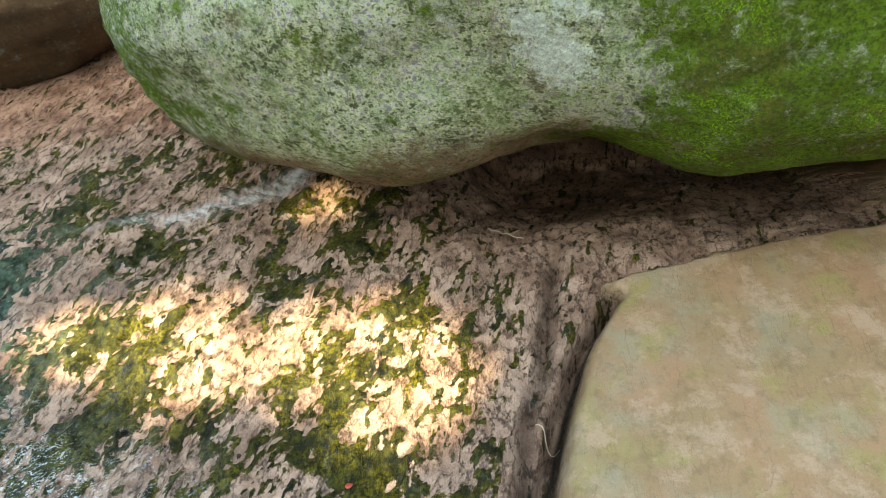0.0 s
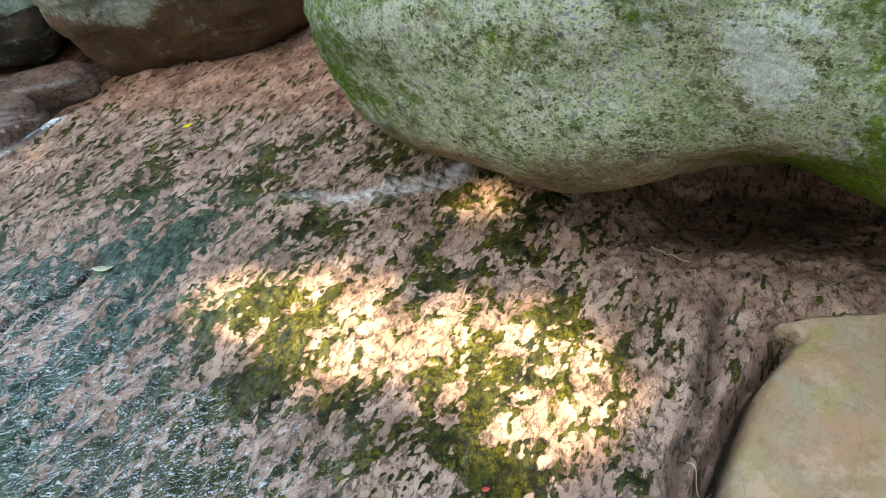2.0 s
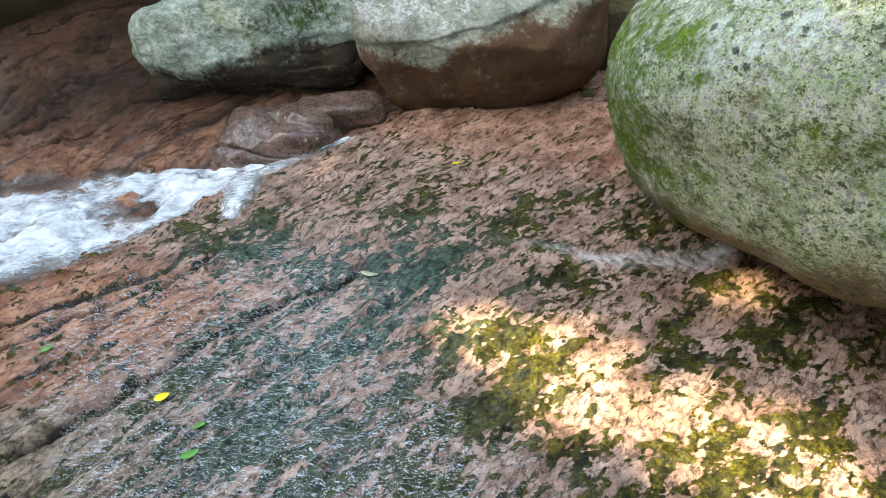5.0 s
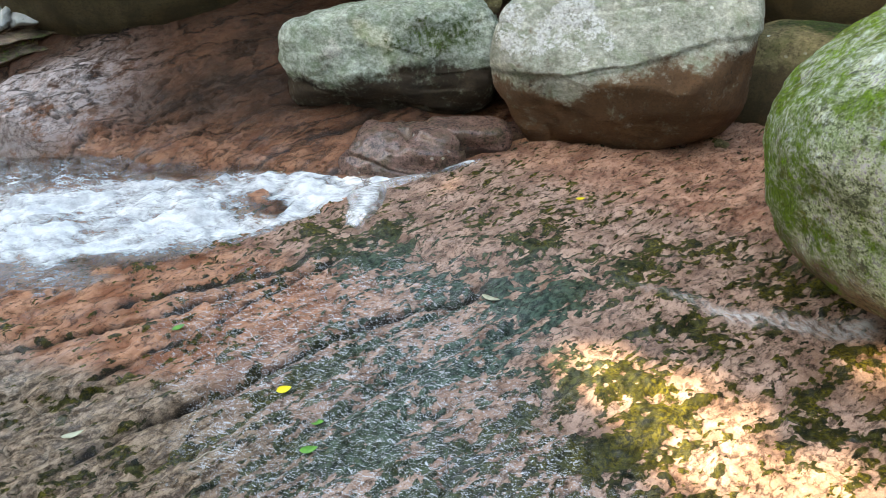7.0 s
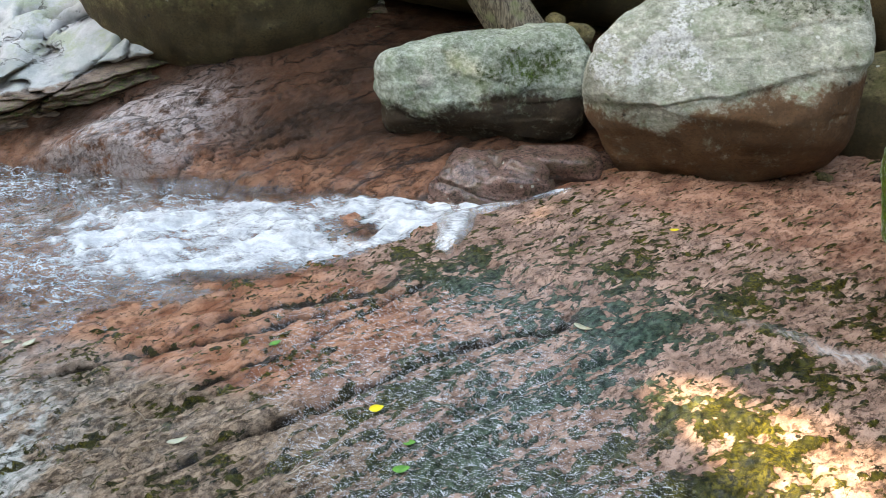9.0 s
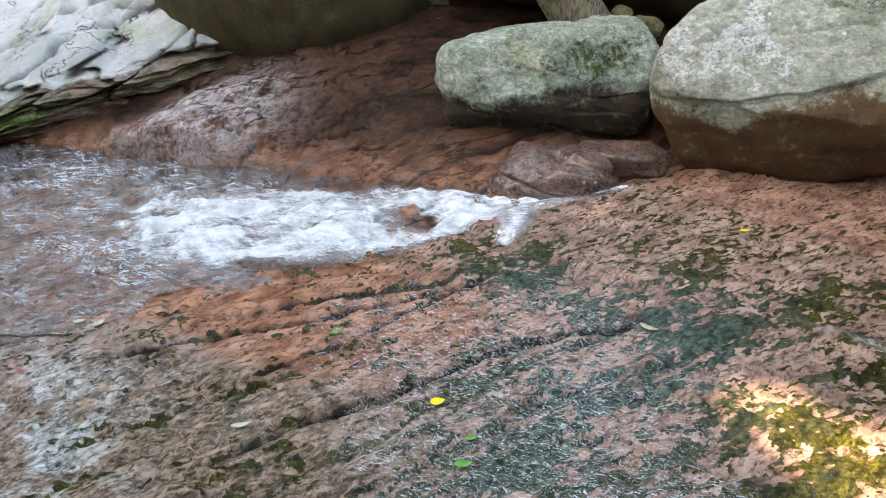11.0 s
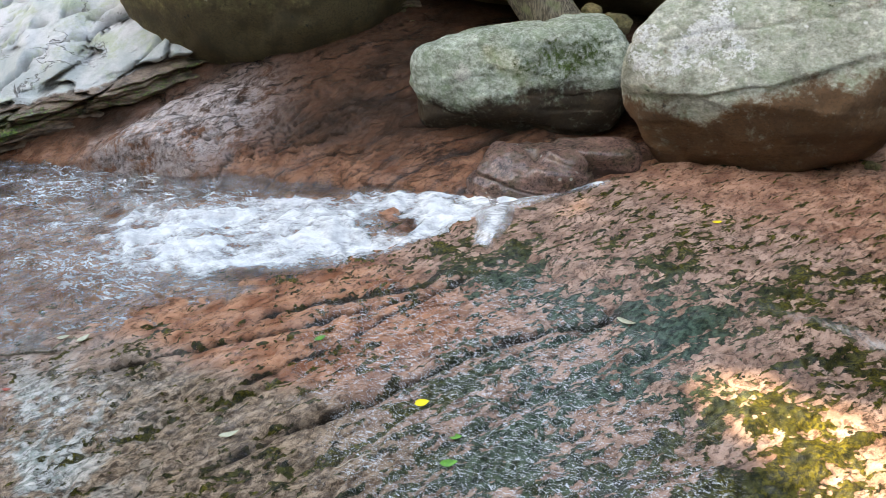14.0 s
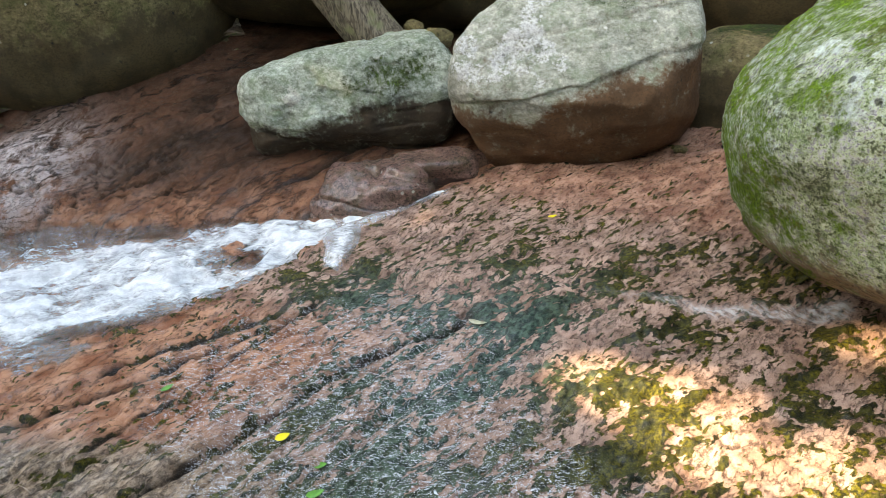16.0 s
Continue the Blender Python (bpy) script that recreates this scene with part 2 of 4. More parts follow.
# ---- node materials ----
class Nodes:
    def __init__(self, name):
        self.mat = bpy.data.materials.new(name)
        self.mat.use_nodes = True
        self.tree = self.mat.node_tree
        self.bsdf = self.tree.nodes["Principled BSDF"]
        self.pos = self.add("ShaderNodeNewGeometry").outputs["Position"]

    def add(self, kind):
        return self.tree.nodes.new(kind)

    def put(self, socket, value):
        if isinstance(value, (int, float)):
            socket.default_value = value
        elif isinstance(value, tuple):
            socket.default_value = (*value, 1.0) if len(value) == 3 and len(socket.default_value) == 4 else value
        else:
            self.tree.links.new(value, socket)

    def noise(self, scale, detail=4, rough=0.55, stretch=(1, 1, 1), shift=0.0, warp=0.0, turn=0.0):
        m = self.add("ShaderNodeMapping")
        self.put(m.inputs["Vector"], self.pos)
        m.vector_type = "TEXTURE"
        m.inputs["Scale"].default_value = tuple(1 / v for v in stretch)
        m.inputs["Rotation"].default_value = (0, 0, radians(turn))
        m.inputs["Location"].default_value = (shift, shift * 0.7, shift * 1.3)
        n = self.add("ShaderNodeTexNoise")
        self.put(n.inputs["Vector"], m.outputs[0])
        n.inputs["Scale"].default_value, n.inputs["Detail"].default_value, n.inputs["Roughness"].default_value, n.inputs["Distortion"].default_value = scale, detail, rough, warp
        return n.outputs["Fac"]

    def cells(self, scale, shift=0.0):
        m = self.add("ShaderNodeMapping")
        self.put(m.inputs["Vector"], self.pos)
        m.inputs["Location"].default_value = (shift, shift, shift)
        n = self.add("ShaderNodeTexVoronoi")
        self.put(n.inputs["Vector"], m.outputs[0])
        n.inputs["Scale"].default_value = scale
        return n.outputs["Distance"]

    def ramp(self, value, a, b, lo=0.0, hi=1.0):
        n = self.add("ShaderNodeMapRange")
        n.interpolation_type = "SMOOTHSTEP"
        for key, v in (("Value", value), ("From Min", a), ("From Max", b), ("To Min", lo), ("To Max", hi)):
            self.put(n.inputs[key], v)
        return n.outputs[0]

    def math(self, op, a, b=0.0):
        n = self.add("ShaderNodeMath")
        n.operation = op
        n.use_clamp = False
        self.put(n.inputs[0], a)
        self.put(n.inputs[1], b)
        return n.outputs[0]

    def mix(self, fac, a, b):
        n = self.add("ShaderNodeMix")
        n.data_type = "RGBA"
        self.put(n.inputs["Factor"], fac)
        self.put(n.inputs["A"], a)
        self.put(n.inputs["B"], b)
        return n.outputs["Result"]

    def colours(self, value, *stops):
        """A ramp of colours over a value; the first stop at 0.3, the last at 0.7."""
        n = self.add("ShaderNodeValToRGB")
        e = n.color_ramp.elements
        while len(e) < len(stops):
            e.new(0.5)
        for k, c in enumerate(stops):
            e[k].position, e[k].color = 0.3 + 0.4 * k / (len(stops) - 1), (*c, 1)
        self.put(n.inputs[0], value)
        return n.outputs[0]

    def blend(self, *pairs):
        """A weighted mean of noises, spread about 0.5."""
        out = None
        for v, w in pairs:
            one = self.math("MULTIPLY", self.math("SUBTRACT", v, 0.5), w)
            out = one if out is None else self.math("ADD", out, one)
        return self.math("ADD", out, 0.5)

    def attr(self, name):
        n = self.add("ShaderNodeAttribute")
        n.attribute_name = name
        return n.outputs["Fac"]

    def bump(self, h, strength, dist, normal=None):
        n = self.add("ShaderNodeBump")
        n.inputs["Strength"].default_value, n.inputs["Distance"].default_value = strength, dist
        self.put(n.inputs["Height"], h)
        if normal is not None:
            self.put(n.inputs["Normal"], normal)
        return n.outputs[0]

    def set(self, **kw):
        for key, v in kw.items():
            self.put(self.bsdf.inputs[key.replace("_", " ").title().replace("Ior", "IOR")], v)
        return self.mat


def ground_material():
    m = Nodes("wet_bedrock")
    moss, tan, red, brown, wet, deep, film = (m.attr(a) for a in ("moss", "tan", "red", "brown", "wet", "deep", "film"))
    n1, n2, n3 = m.noise(7, 5), m.noise(40, 5, 0.65, (1, 0.6, 1)), m.noise(160, 3, 0.7)
    pink = m.mix(m.ramp(n1, 0.35, 0.65), (0.25, 0.15, 0.112), (0.47, 0.315, 0.245))
    pink = m.mix(m.ramp(n2, 0.50, 0.64, 0, 0.9), pink, (0.10, 0.06, 0.045))
    pink = m.mix(m.ramp(n3, 0.56, 0.68, 0, 0.35), pink, (0.66, 0.50, 0.38))
    pink = m.mix(m.ramp(n3, 0.44, 0.34, 0, 0.4), pink, (0.16, 0.09, 0.06))
    reds = m.mix(m.ramp(n1, 0.35, 0.65), (0.26, 0.10, 0.052), (0.50, 0.245, 0.145))
    reds = m.mix(m.ramp(n2, 0.55, 0.7, 0, 0.75), reds, (0.15, 0.065, 0.04))
    browns = m.mix(m.ramp(n2, 0.38, 0.62), (0.12, 0.08, 0.053), (0.38, 0.275, 0.19))
    browns = m.mix(m.ramp(n3, 0.56, 0.68, 0, 0.7), browns, (0.46, 0.35, 0.25))
    browns = m.mix(m.ramp(n3, 0.44, 0.34, 0, 0.7), browns, (0.06, 0.04, 0.025))
    tans = m.mix(m.ramp(m.noise(4, 4, 0.5, shift=3), 0.35, 0.65), (0.31, 0.185, 0.112), (0.26, 0.178, 0.10))
    tans = m.mix(m.ramp(m.noise(5, 5, 0.6, shift=8), 0.46, 0.66), tans, (0.27, 0.225, 0.155))
    tans = m.mix(m.ramp(m.noise(6, 4, 0.6, shift=14), 0.5, 0.68), tans, (0.27, 0.215, 0.095))
    tans = m.mix(m.ramp(m.noise(22, 6, 0.7, shift=4), 0.48, 0.66, 0, 0.45), tans, (0.17, 0.115, 0.068))
    tans = m.mix(m.ramp(m.noise(9, 6, 0.7, shift=33), 0.5, 0.64, 0, 0.8), tans, (0.38, 0.265, 0.185))
    tans = m.mix(m.ramp(m.noise(60, 5, 0.75, shift=35), 0.58, 0.70, 0, 0.3), tans, (0.12, 0.085, 0.055))
    col = m.mix(red, pink, reds)
    # dark red-brown slope rock, painted darker to carry the shade below the boulders
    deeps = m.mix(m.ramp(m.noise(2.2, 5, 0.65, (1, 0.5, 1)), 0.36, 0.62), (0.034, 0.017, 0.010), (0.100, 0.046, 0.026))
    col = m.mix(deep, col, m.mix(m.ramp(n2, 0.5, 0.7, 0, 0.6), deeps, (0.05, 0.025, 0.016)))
    col = m.mix(brown, col, browns)
    # grey rock of the hump, lightened in colour to imitate its wet sheen
    humps = m.mix(m.ramp(m.noise(22, 7, 0.75, (1, 0.4, 1), turn=20, shift=17), 0.36, 0.60), (0.27, 0.20, 0.175), (0.44, 0.385, 0.37))
    humps = m.mix(m.ramp(n3, 0.56, 0.68, 0, 0.2), humps, (0.40, 0.35, 0.33))
    col = m.mix(m.math("MULTIPLY", m.attr("hump"), m.ramp(m.noise(6, 7, 0.75, (1, 0.5, 1), turn=20, shift=19), 0.40, 0.52)), col, humps)
    # pale rock, with the sky's sheen on its thin water painted in
    pale = m.mix(m.ramp(n2, 0.4, 0.6), (0.28, 0.32, 0.28), (0.60, 0.60, 0.56))
    col = m.mix(m.math("MULTIPLY", m.attr("pale"), m.ramp(m.noise(5, 5, 0.65, shift=6), 0.44, 0.56)), col, pale)
    col = m.mix(tan, col, tans)
    crack = m.math("ABSOLUTE", m.math("SUBTRACT", m.noise(3.0, 7, 0.6, (0.3, 1, 1), turn=72, shift=51, warp=0.4), 0.5))
    crack = m.math("MULTIPLY", m.math("MULTIPLY", m.ramp(crack, 0.0, 0.022, 1, 0), m.ramp(m.noise(1.7, 3, shift=53), 0.40, 0.50)), deep)
    pit = m.ramp(m.math("ABSOLUTE", m.math("SUBTRACT", m.noise(17, 5, 0.6, (0.45, 1, 1), turn=78), 0.5)), 0.0, 0.026, 0.65, 0.0)
    col = m.mix(m.math("MULTIPLY", pit, m.math("SUBTRACT", 1.0, tan)), col, (0.045, 0.032, 0.022))
    mossc = m.mix(m.ramp(m.noise(70, 4, 0.7), 0.40, 0.62), (0.014, 0.016, 0.004), (0.105, 0.092, 0.008))
    mossc = m.mix(m.ramp(m.noise(11, 4, shift=5), 0.42, 0.6), mossc, m.mix(m.ramp(n2, 0.4, 0.65), (0.006, 0.009, 0.004), (0.055, 0.055, 0.010)))
    # teal moss under the film, lightened to hold the sky's reflection
    mossc = m.mix(film, mossc, m.mix(m.ramp(n2, 0.4, 0.62), (0.010, 0.028, 0.021), (0.070, 0.125, 0.092)))
    ragged = m.ramp(m.math("ADD", moss, m.math("MULTIPLY", m.math("SUBTRACT", m.noise(95, 6, 0.75, (0.7, 1, 1), turn=78), 0.5), 2.2)), 0.42, 0.70)
    col = m.mix(ragged, col, mossc)
    col = m.mix(m.attr("seam"), col, (0.016, 0.011, 0.007))
    col = m.mix(m.math("MULTIPLY", crack, 0.9), col, (0.016, 0.011, 0.007))
    # white glints of the wet slab, painted as dashes into its colour
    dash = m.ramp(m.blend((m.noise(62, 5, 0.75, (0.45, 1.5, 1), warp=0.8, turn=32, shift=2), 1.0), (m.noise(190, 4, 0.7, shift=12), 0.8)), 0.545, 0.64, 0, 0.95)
    dash = m.math("MULTIPLY", dash, m.ramp(m.math("ADD", m.attr("glints"), m.math("MULTIPLY", m.math("SUBTRACT", m.noise(7, 4, 0.6, shift=31), 0.5), 1.2)), 0.3, 0.8))
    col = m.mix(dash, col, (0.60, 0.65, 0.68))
    # bright reflection of the thin water film, mixed in as white
    smear = m.math("MULTIPLY", m.attr("smear"), m.ramp(m.noise(30, 5, 0.7, (0.4, 1.4, 1), turn=-25, shift=8), 0.4, 0.62, 0.15, 0.8))
    col = m.mix(smear, col, (0.62, 0.64, 0.64))
    col = m.mix(m.attr("bank"), col, m.mix(m.ramp(m.noise(2.5, 5, 0.7), 0.4, 0.6), (0.014, 0.013, 0.007), (0.040, 0.038, 0.018)))
    n4 = m.noise(300, 3, 0.7, shift=41)
    col = m.mix(m.math("MULTIPLY", m.ramp(n4, 0.46, 0.36, 0, 0.3), m.ramp(tan, 0, 1, 1, 0.4)), col, (0.03, 0.022, 0.015))
    col = m.mix(m.math("MULTIPLY", m.ramp(n4, 0.56, 0.68, 0, 0.15), m.ramp(tan, 0, 1, 1, 0.4)), col, (0.62, 0.52, 0.44))
    rock_only = m.math("SUBTRACT", 1.0, m.math("MULTIPLY", tan, 0.85))
    relief = m.bump(m.math("MULTIPLY", rock_only, m.noise(110, 4, 0.75)), 1.0, 0.006, m.bump(m.math("MULTIPLY", rock_only, m.math("SUBTRACT", m.noise(28, 5, 0.72, (1, 0.5, 1)), m.math("ADD", m.math("MULTIPLY", pit, 0.5), m.math("MULTIPLY", crack, 1.5)))), 1.0, 0.018))
    ripple = m.bump(m.noise(42, 3, 0.6, (0.4, 1.5, 1), warp=0.6, turn=32), 1.0, 0.0075, m.bump(m.noise(9, 2, 0.5, (0.6, 1.2, 1), turn=32), 1.0, 0.008))
    m.set(base_color=col, roughness=m.ramp(n2, 0.3, 0.7, 0.5, 0.8), normal=relief, coat_roughness=m.ramp(n1, 0.3, 0.7, 0.02, 0.08))
    patchy = m.ramp(m.noise(6, 8, 0.75, (0.5, 1.2, 1), shift=21, turn=78), 0.45, 0.58)
    m.set(coat_normal=ripple, coat_weight=m.math("MULTIPLY", wet, patchy))
    m.bsdf.inputs["Coat IOR"].default_value = 1.36
    m.bsdf.inputs["Specular IOR Level"].default_value = 0.08
    return m.mat


def boulder_material(name, light, dark, under, mossy=(0.05, 0.10, 0.018), grain=120, crust=(0.62, 0.66, 0.57), gloss=0.0, speckle=1.0):
    """Rock with moss, lichen and an underside stained and darkened as if shaded, each where its attribute lies."""
    m = Nodes(name)
    moss, lichen, stain_shade = m.attr("moss"), m.attr("lichen"), m.attr("stain_shade")
    n1, n2, n3 = m.noise(5, 5), m.noise(grain, 5, 0.7), m.noise(grain * 2.4, 3, 0.7)
    patch, blot = m.noise(22, 6, 0.7, (1, 1, 1.5), shift=3), m.noise(55, 5, 0.7, (1, 1, 1.3), shift=5)
    tone = m.blend((n1, 0.6), (patch, 1.2), (blot, 0.7 + 0.6 * speckle), (n2, 0.2 + 1.1 * speckle), (n3, 0.5 * speckle))
    col = m.colours(tone, tuple(c * (0.75 - 0.5 * speckle) for c in dark), dark, tuple((a + b) / 2 for a, b in zip(light, dark)), light, tuple(min(0.75, c * 1.35) for c in light))
    col = m.mix(m.ramp(m.noise(9, 5, 0.7, shift=12), 0.45, 0.65, 0, 0.45), col, m.mix(n2, tuple(c * 0.5 for c in mossy), (light[0] * 0.7, light[1] * 0.95, light[2] * 0.6)))
    col = m.mix(m.ramp(n3, 0.58, 0.7, 0, 0.6 * speckle), col, tuple(min(0.9, c * 1.2) for c in light))
    # brown stain of the low parts, painted darker to stand for shade
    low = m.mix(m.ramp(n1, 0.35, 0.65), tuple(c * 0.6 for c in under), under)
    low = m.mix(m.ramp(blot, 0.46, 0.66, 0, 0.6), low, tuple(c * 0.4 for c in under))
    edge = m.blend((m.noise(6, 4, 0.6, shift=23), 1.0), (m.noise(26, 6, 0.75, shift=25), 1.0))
    stain_shade = m.ramp(m.math("ADD", stain_shade, m.math("MULTIPLY", m.math("SUBTRACT", edge, 0.5), 1.8)), 0.1, 0.9)
    col = m.mix(stain_shade, col, low)
    ml = m.ramp(m.math("ADD", lichen, m.math("MULTIPLY", m.math("SUBTRACT", m.noise(30, 7, 0.75), 0.5), 2.0)), 0.45, 0.65)
    col = m.mix(ml, col, m.mix(m.ramp(blot, 0.36, 0.6), tuple(c * 0.62 for c in crust), crust))
    flecks = m.ramp(m.blend((n2, 1.5), (blot, 0.7)), 0.52, 0.65, 0, 0.65 * speckle)
    flecks = m.math("MULTIPLY", flecks, m.ramp(ml, 0, 1, 1, 0.3))
    col = m.mix(flecks, col, m.mix(0.85, col, (0.03, 0.035, 0.02)))
    spots = m.ramp(m.math("ADD", m.cells(11, 2.0), m.math("MULTIPLY", m.noise(50, 3, 0.7), 0.25)), 0.22, 0.27, 1, 0)
    spots = m.math("MULTIPLY", spots, m.ramp(m.noise(2.2, 2, shift=4), 0.5, 0.6))
    col = m.mix(m.math("MULTIPLY", spots, m.ramp(stain_shade, 0.0, 0.5, 0.8, 0.0)), col, crust)
    black = m.ramp(m.math("ADD", m.cells(13, 7.0), m.math("MULTIPLY", m.noise(40, 4, 0.75), 0.5)), 0.38, 0.44, 1, 0)
    black = m.math("MULTIPLY", black, m.math("MAXIMUM", m.attr("pits"), m.ramp(m.noise(2.4, 2, shift=9), 0.56, 0.64)))
    col = m.mix(m.math("MULTIPLY", black, 0.75), col, (0.02, 0.022, 0.018))
    mm = m.ramp(m.math("ADD", moss, m.math("MULTIPLY", m.math("SUBTRACT", m.noise(24, 8, 0.8), 0.5), 2.0)), 0.38, 0.72)
    green = m.mix(m.ramp(m.noise(80, 5, 0.8), 0.38, 0.62), tuple(c * 0.35 for c in mossy), mossy)
    tuft = m.ramp(m.noise(170, 4, 0.8, shift=61), 0.48, 0.66)
    bright = m.mix(tuft, green, (mossy[0] * 2.6, mossy[1] * 2.9, mossy[2] * 1.6))
    green = m.mix(m.ramp(m.noise(5, 4, shift=2), 0.48, 0.66, 0.1, 1.0), green, bright)
    green = m.mix(m.ramp(m.noise(7, 6, 0.75, shift=71), 0.50, 0.62, 0, 0.75), green, m.mix(m.ramp(m.noise(90, 4, 0.75, shift=73), 0.4, 0.6), tuple(c * 0.3 for c in mossy), (mossy[0] * 1.1, mossy[1] * 0.5, mossy[2] * 1.6)))
    col = m.mix(mm, col, green)
    h = m.bump(m.math("ADD", m.math("ADD", n2, m.math("MULTIPLY", n3, 0.5)), m.math("MULTIPLY", mm, m.math("ADD", m.noise(120, 3, 0.7), tuft))), 1.0, 0.014, m.bump(m.noise(16, 8, 0.8), 0.9, 0.03))
    m.set(base_color=col, roughness=0.85 - 0.4 * gloss, normal=h, coat_weight=gloss, coat_roughness=0.2)
    m.bsdf.inputs["Specular IOR Level"].default_value = 0.3
    return m.mat


def water_material():
    m = Nodes("stream_water")
    t = m.tree
    t.nodes.remove(m.bsdf)
    rip = m.bump(m.noise(26, 3, 0.6, (1.2, 0.7, 1), warp=1.2, turn=46), 1.0, 0.03)
    clear = m.add("ShaderNodeBsdfTransparent")
    clear.inputs[0].default_value = (0.90, 0.85, 0.78, 1)
    gloss = m.add("ShaderNodeBsdfGlossy")
    gloss.inputs["Roughness"].default_value = 0.08
    fres = m.add("ShaderNodeFresnel")
    fres.inputs["IOR"].default_value = 1.5
    for n in (gloss, fres):
        m.put(n.inputs["Normal"], rip)
    body = m.add("ShaderNodeMixShader")
    m.put(body.inputs[0], fres.outputs[0])
    m.put(body.inputs[1], clear.outputs[0])
    m.put(body.inputs[2], gloss.outputs[0])
    foam = m.add("ShaderNodeBsdfPrincipled")
    m.put(foam.inputs["Base Color"], m.mix(m.ramp(m.noise(14, 6, 0.7, (0.6, 1.2, 1), turn=46, shift=5), 0.36, 0.62), (0.40, 0.44, 0.46), (0.66, 0.71, 0.71)))
    foam.inputs["Roughness"].default_value = 0.6
    foam.inputs["Subsurface Weight"].default_value = 0.0
    m.put(foam.inputs["Normal"], m.bump(m.noise(45, 5, 0.7, (0.5, 1.3, 1), turn=46), 0.7, 0.012))
    mixer = m.add("ShaderNodeMixShader")
    streak = m.blend((m.noise(16, 7, 0.72, (0.6, 1.2, 1), warp=1.1, turn=46), 1.0), (m.noise(60, 5, 0.7, (0.6, 1.2, 1), turn=46, shift=7), 0.7))
    thick = m.ramp(m.math("ADD", m.attr("foam"), m.math("SUBTRACT", streak, 0.5)), 0.12, 0.85, 0, 0.96)
    # fine foam lines; their white also paints glints on the calm pool
    fleck = m.ramp(m.blend((m.noise(26, 5, 0.7, (0.5, 1.4, 1), warp=1.2, turn=40, shift=3), 1.0), (m.noise(70, 4, 0.7, shift=9), 0.6)), 0.45, 0.62, 0.0, 0.9)
    m.put(mixer.inputs[0], m.math("MAXIMUM", m.math("MULTIPLY", fleck, m.attr("lace")), thick))
    m.put(mixer.inputs[1], body.outputs[0])
    m.put(mixer.inputs[2], foam.outputs[0])
    m.put(t.nodes["Material Output"].inputs[0], mixer.outputs[0])
    return m.mat


def wall_material():
    """Smooth pale rock, cracked and greened, with brown wet layers below."""
    m = Nodes("pale_layered_rock")
    n1, n2, n3 = m.noise(1.6, 5, 0.6), m.noise(9, 6, 0.7, shift=4), m.noise(40, 5, 0.7, shift=7)
    col = m.mix(m.ramp(m.blend((n1, 1.0), (n2, 0.6)), 0.36, 0.62), (0.32, 0.36, 0.335), (0.47, 0.49, 0.48))
    col = m.mix(m.ramp(n3, 0.52, 0.68, 0, 0.35), col, (0.34, 0.36, 0.34))
    col = m.mix(m.ramp(m.noise(2.6, 6, 0.65, shift=11), 0.52, 0.64, 0, 0.7), col, m.mix(n3, (0.20, 0.25, 0.13), (0.40, 0.46, 0.30)))
    line = m.math("ABSOLUTE", m.math("SUBTRACT", m.noise(1.3, 8, 0.62, (0.6, 1.0, 1), warp=0.6, turn=25, shift=13), 0.5))
    line = m.math("MULTIPLY", m.ramp(line, 0.0, 0.010, 1, 0), m.ramp(m.noise(1.8, 3, shift=15), 0.42, 0.55))
    col = m.mix(m.math("MULTIPLY", line, 0.85), col, (0.05, 0.042, 0.035))
    pits = m.math("MULTIPLY", m.ramp(m.noise(13, 4, 0.7, (1.6, 0.7, 1), turn=20, shift=17), 0.30, 0.36, 1, 0), 0.7)
    col = m.mix(pits, col, (0.16, 0.17, 0.16))
    low = m.mix(m.ramp(m.noise(12, 6, 0.7, (0.5, 0.5, 2.4), shift=19), 0.38, 0.62), (0.045, 0.028, 0.018), (0.19, 0.135, 0.095))
    stain_shade = m.ramp(m.math("ADD", m.attr("stain_shade"), m.math("MULTIPLY", m.math("SUBTRACT", n2, 0.5), 1.4)), 0.3, 0.7)
    col = m.mix(stain_shade, col, low)
    mm = m.ramp(m.math("ADD", m.attr("moss"), m.math("MULTIPLY", m.math("SUBTRACT", m.noise(18, 6, 0.75), 0.5), 1.8)), 0.4, 0.7)
    col = m.mix(mm, col, m.mix(m.ramp(n3, 0.4, 0.62), (0.02, 0.035, 0.008), (0.12, 0.20, 0.035)))
    col = m.mix(m.math("MULTIPLY", m.attr("split"), 0.85), col, (0.03, 0.024, 0.018))
    h = m.bump(m.math("SUBTRACT", n3, m.math("MULTIPLY", line, 1.5)), 0.6, 0.012, m.bump(n2, 0.8, 0.04))
    m.set(base_color=col, roughness=0.6, normal=h)
    m.bsdf.inputs["Specular IOR Level"].default_value = 0.4
    return m.mat


def leaf_material(name, col, deep, back_light=0.3):
    m = Nodes(name)
    c = m.mix(m.ramp(m.noise(60, 3), 0.4, 0.65), col, deep)
    m.set(base_color=c, roughness=0.45)
    m.bsdf.inputs["Transmission Weight"].default_value = 0.0
    return m.mat


def wood_material():
    m = Nodes("weathered_wood")
    g = m.noise(18, 5, 0.65, (3, 3, 0.35), warp=0.6)
    c = m.mix(m.ramp(g, 0.35, 0.65), (0.04, 0.032, 0.022), (0.20, 0.175, 0.125))
    c = m.mix(m.ramp(m.noise(6, 3), 0.5, 0.7, 0, 0.7), c, (0.16, 0.18, 0.08))
    m.set(base_color=c, roughness=0.85, normal=m.bump(g, 0.7, 0.02))
    return m.mat


